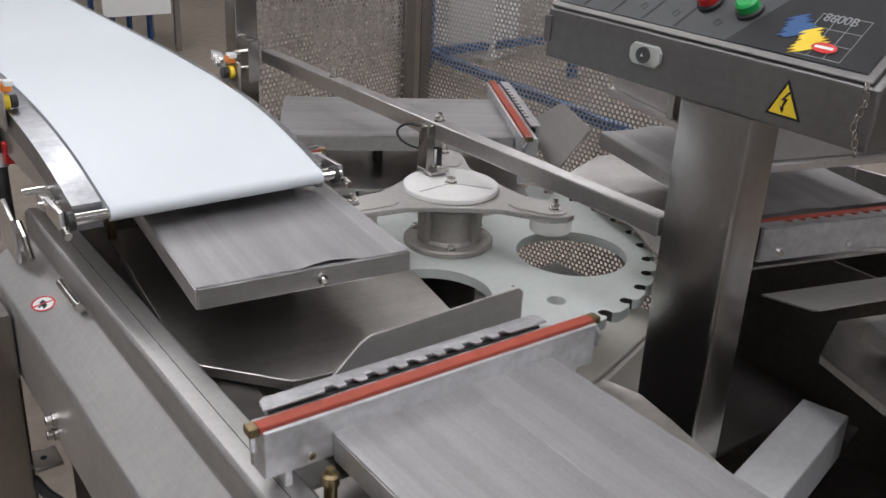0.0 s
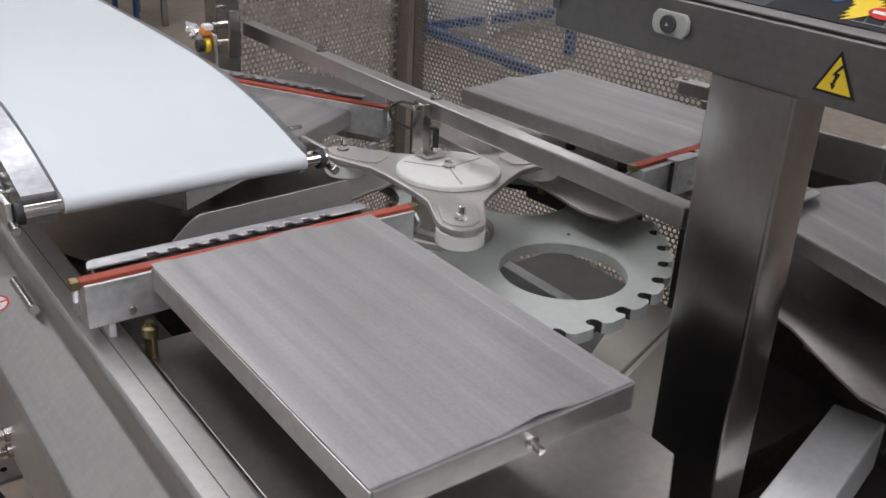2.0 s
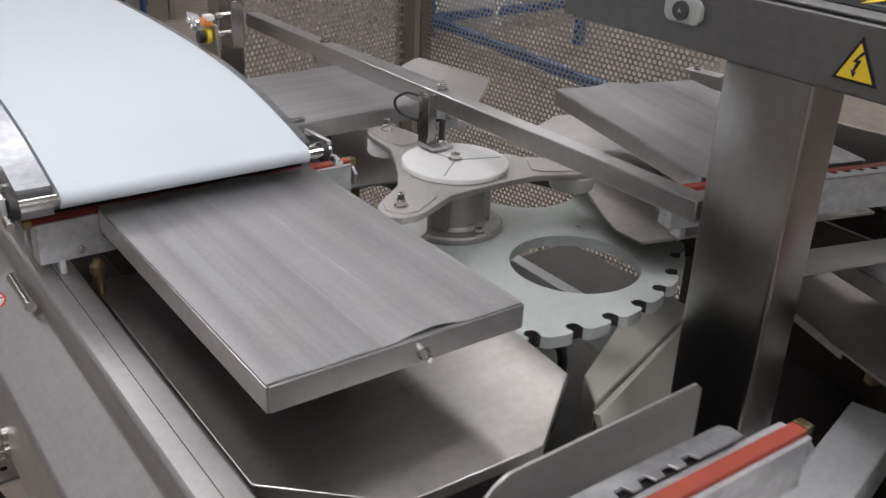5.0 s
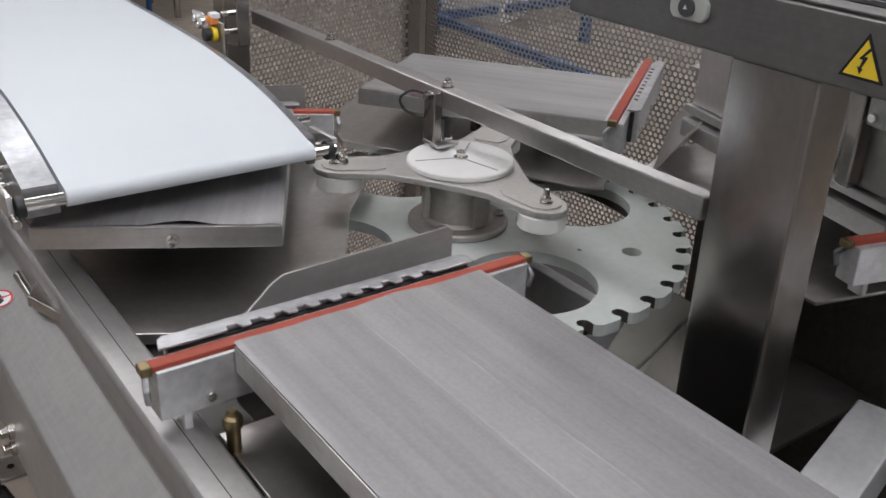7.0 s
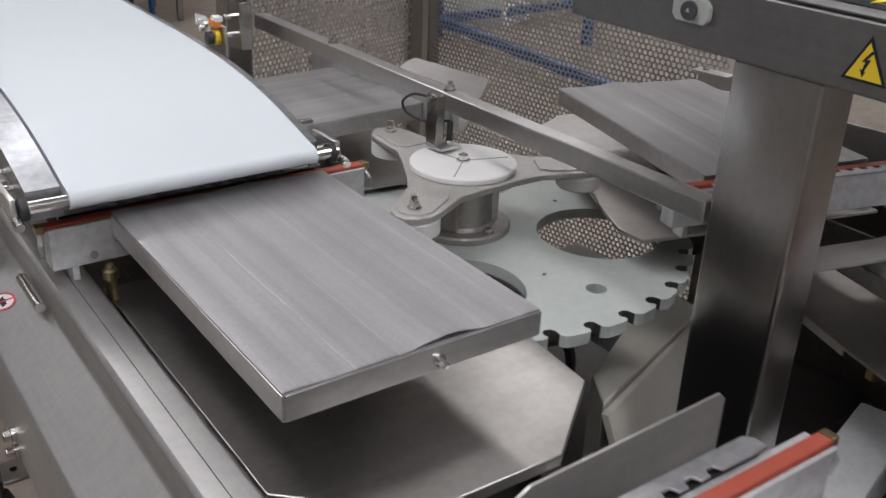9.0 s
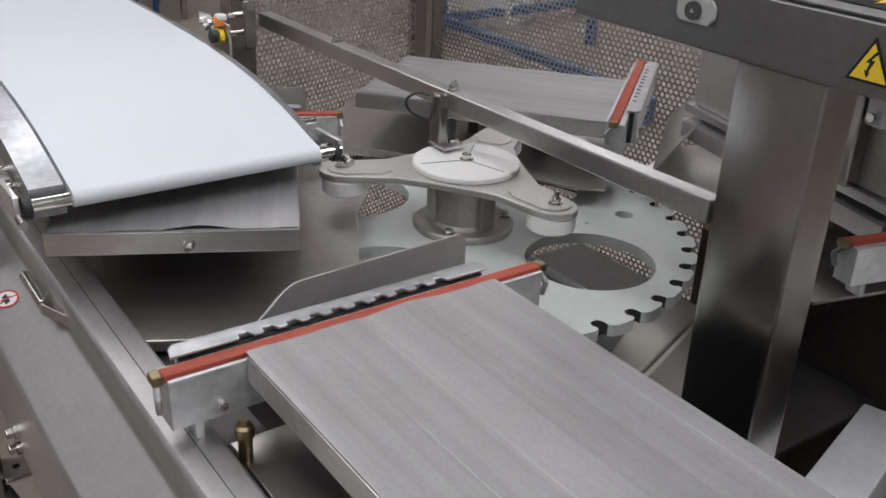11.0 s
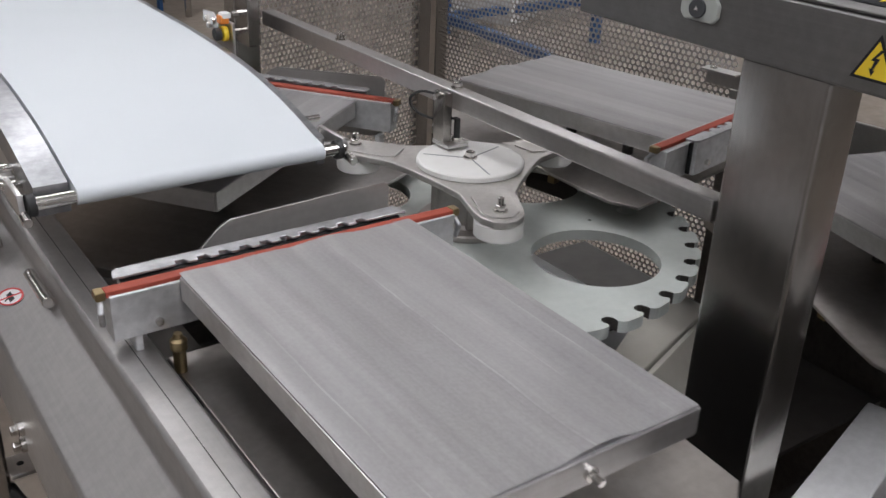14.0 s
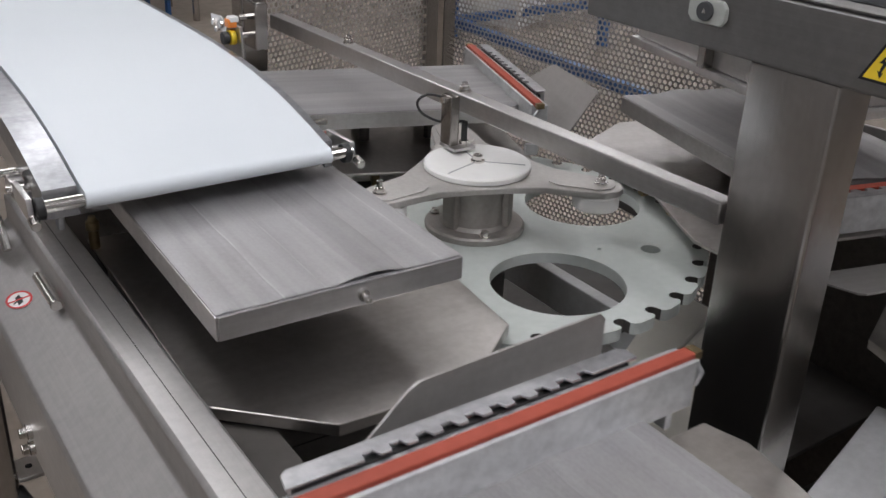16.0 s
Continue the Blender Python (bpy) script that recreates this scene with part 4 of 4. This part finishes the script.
# ---- vacuum hoods that ride with the platens on the far side ----
def hood():
    t = thing("vacuum_hood", "grey steel vacuum chamber hood with an upright rib", "chamber hood", "vacuum hoods")
    shell = box(-0.150, 0.150, -0.262, 0.262, 1.045, 1.235, 0.008, seg=3)
    part("shell", shell, FRAME, t)
    part("rim", box(-0.160, 0.160, -0.272, 0.272, 1.030, 1.046, 0.003), STEEL, t)
    part("rib", box(0.150, 0.172, -0.02, 0.0, 1.047, 1.24, 0.003), STEEL_V, t)
    part("rib", box(0.150, 0.176, 0.150, 0.178, 1.047, 1.235, 0.003), STEEL_V, t)
    latch = part("latch", box(0.150, 0.178, 0.186, 0.222, 1.150, 1.205, 0.005), GALV, t, "worn hinged latch")
    part("latch_pin", rod((0.178, 0.204, 1.165), (0.186, 0.204, 1.165), 0.007, seg=14, bevel=0.001), CHROME, latch)
    part("lug", extruded([(0.02, 1.16), (0.09, 1.16), (0.09, 1.23), (0.055, 1.255), (0.02, 1.23)], 0.150, 0.166, "x", bevel=0.003), GALV, t)
    for y, z in ((0.05, 1.10), (0.12, 1.064), (-0.10, 1.20)):
        part("bolt", rod((0.150, y, z), (0.166, y, z), 0.009, seg=6), CHROME, t)
    part("hood_arm", box(-0.03, 0.03, -0.03, 0.03, 1.235, 1.40, 0.004), STEEL_V, t)
    return t


HOODS = [hood()]
HOODS.append(copy_thing(HOODS[0], pose(0, 0, 0)))


# ---- what stands beyond the fence and behind the conveyor ----
def blue_rack():
    t = thing("blue_rack", "low blue painted steel rack on the floor", "rack")
    runs = (((3.06, 4.42), (2.88, 2.20), 0.09), ((3.06, 4.42), (4.70, 4.45), 0.09), ((3.06, 4.42), (4.70, 4.45), 0.92))
    for (ax, ay), (bx, by), z in runs:
        d = Vector((bx - ax, by - ay))
        part("rail", box(0, d.length, -0.03, 0.03, z, z + 0.06, 0.004), BLUEP, t, at=pose(ax, ay, 0, 0, 0, math.degrees(math.atan2(d.y, d.x))))
    for x, y, h in ((3.06, 4.42, 1.0), (3.86, 3.70, 0.42), (4.70, 4.45, 1.0), (2.88, 2.20, 0.14)):
        part("upright", box(x - 0.03, x + 0.03, y - 0.03, y + 0.03, 0, h, 0.004), BLUEP, t)
    return t


def crate(x, y, z, sx, sy, sz, turn, m, label):
    t = thing("crate", label, "crate", "crates beyond the fence", at=pose(x, y, z, 0, 0, turn))
    part("body", box(-sx, sx, -sy, sy, 0.0, sz, 0.015), m, t)
    part("lid", box(-sx - 0.008, sx + 0.008, -sy - 0.008, sy + 0.008, sz, sz + 0.03, 0.006), m, t)
    return t


def work_table():
    t = thing("work_table", "steel work table with thin legs and a white cover", "table")
    part("tabletop", box(0.70, 1.70, 5.62, 6.32, 0.74, 0.78, 0.005), STEEL, t)
    for x in (0.75, 1.62):
        for y in (5.68, 6.26):
            part("leg", box(x - 0.02, x + 0.02, y - 0.02, y + 0.02, 0.0, 0.74, 0.003), STEEL_V, t)
    part("cover", box(1.05, 1.55, 5.60, 5.612, 0.30, 0.76, 0.002), WHITEP, t)
    return t


def stool():
    t = thing("step_stool", "blue painted steel step stool", "stool", at=pose(1.30, 6.0, 0, 0, 0, 20))
    part("seat", box(-0.2, 0.2, -0.15, 0.15, 0.42, 0.45, 0.006), BLUEP, t)
    for x in (-0.17, 0.17):
        for y in (-0.12, 0.12):
            part("leg", box(x - 0.016, x + 0.016, y - 0.016, y + 0.016, 0, 0.42, 0.003), BLUEP, t)
    return t


blue_rack()
crate(3.77, 4.66, 0, 0.24, 0.2, 0.62, 25, WHITEP, "tall white plastic crate on the floor")
crate(3.59, 5.14, 0, 0.26, 0.2, 0.5, -20, WHITEP, "white plastic crate beyond the blue rack")
work_table()
stool()


# ---- what moves ----
def motions():
    walk(WHEEL, [(t, pose(0, 0, 0, 0, 0, 45 + 30.612 * (t - 3.5))) for t in range(0, 17)])
    times = [0.2 * k for k in range(81)]
    for i, c in enumerate(CARRIERS):
        rows, sink, lift, rise, lie = [], [], [], [], []
        for t in times:
            m, u = carrier_pose(SPEED * (t - T_ZERO) + i * PITCH)
            rows.append((t, m))
            sink.append((t, drop(u)))
            lift.append((t, tray_lift(u)))
            rise.append((t, bar_lift(u)))
            lie.append((t, guard_tilt(u)))
        walk(c, rows)
        walk(child(c, "platen"), sink)
        walk(child(c, "tray"), lift)
        for kind in ("bar_channel", "clip_strip", "clip_support"):
            walk(child(c, kind), rise)
        walk(child(c, "guard_plate"), lie)
    # each hood rides in over every second platen, lifts clear and goes back above it
    for j, h in enumerate(HOODS):
        rows = []
        for t in times:
            s = (t - 3.1 - PERIOD * j + 3.0) % (2 * PERIOD) - 3.0
            if s <= 3.0:
                m, _ = carrier_pose(-1.839 + SPEED * (s if s < 1.2 else 1.2 + 0.3 * (s - 1.2)))
                up = 0.46 * (1 - smooth(-1.4, -0.3, s)) + 0.10 * smooth(-0.1, 1.3, s) + 0.36 * smooth(1.2, 3.0, s)
            else:
                f = smooth(3.0, 2 * PERIOD - 3.0, s)
                a, _ = carrier_pose(-1.839 + SPEED * 1.74)
                b, _ = carrier_pose(-1.839 - SPEED * 3.0)
                m = a.lerp(b, f)
                up = 0.46
            rows.append((t, Matrix.Translation((0, 0, up)) @ m))
        walk(h, rows)


motions()
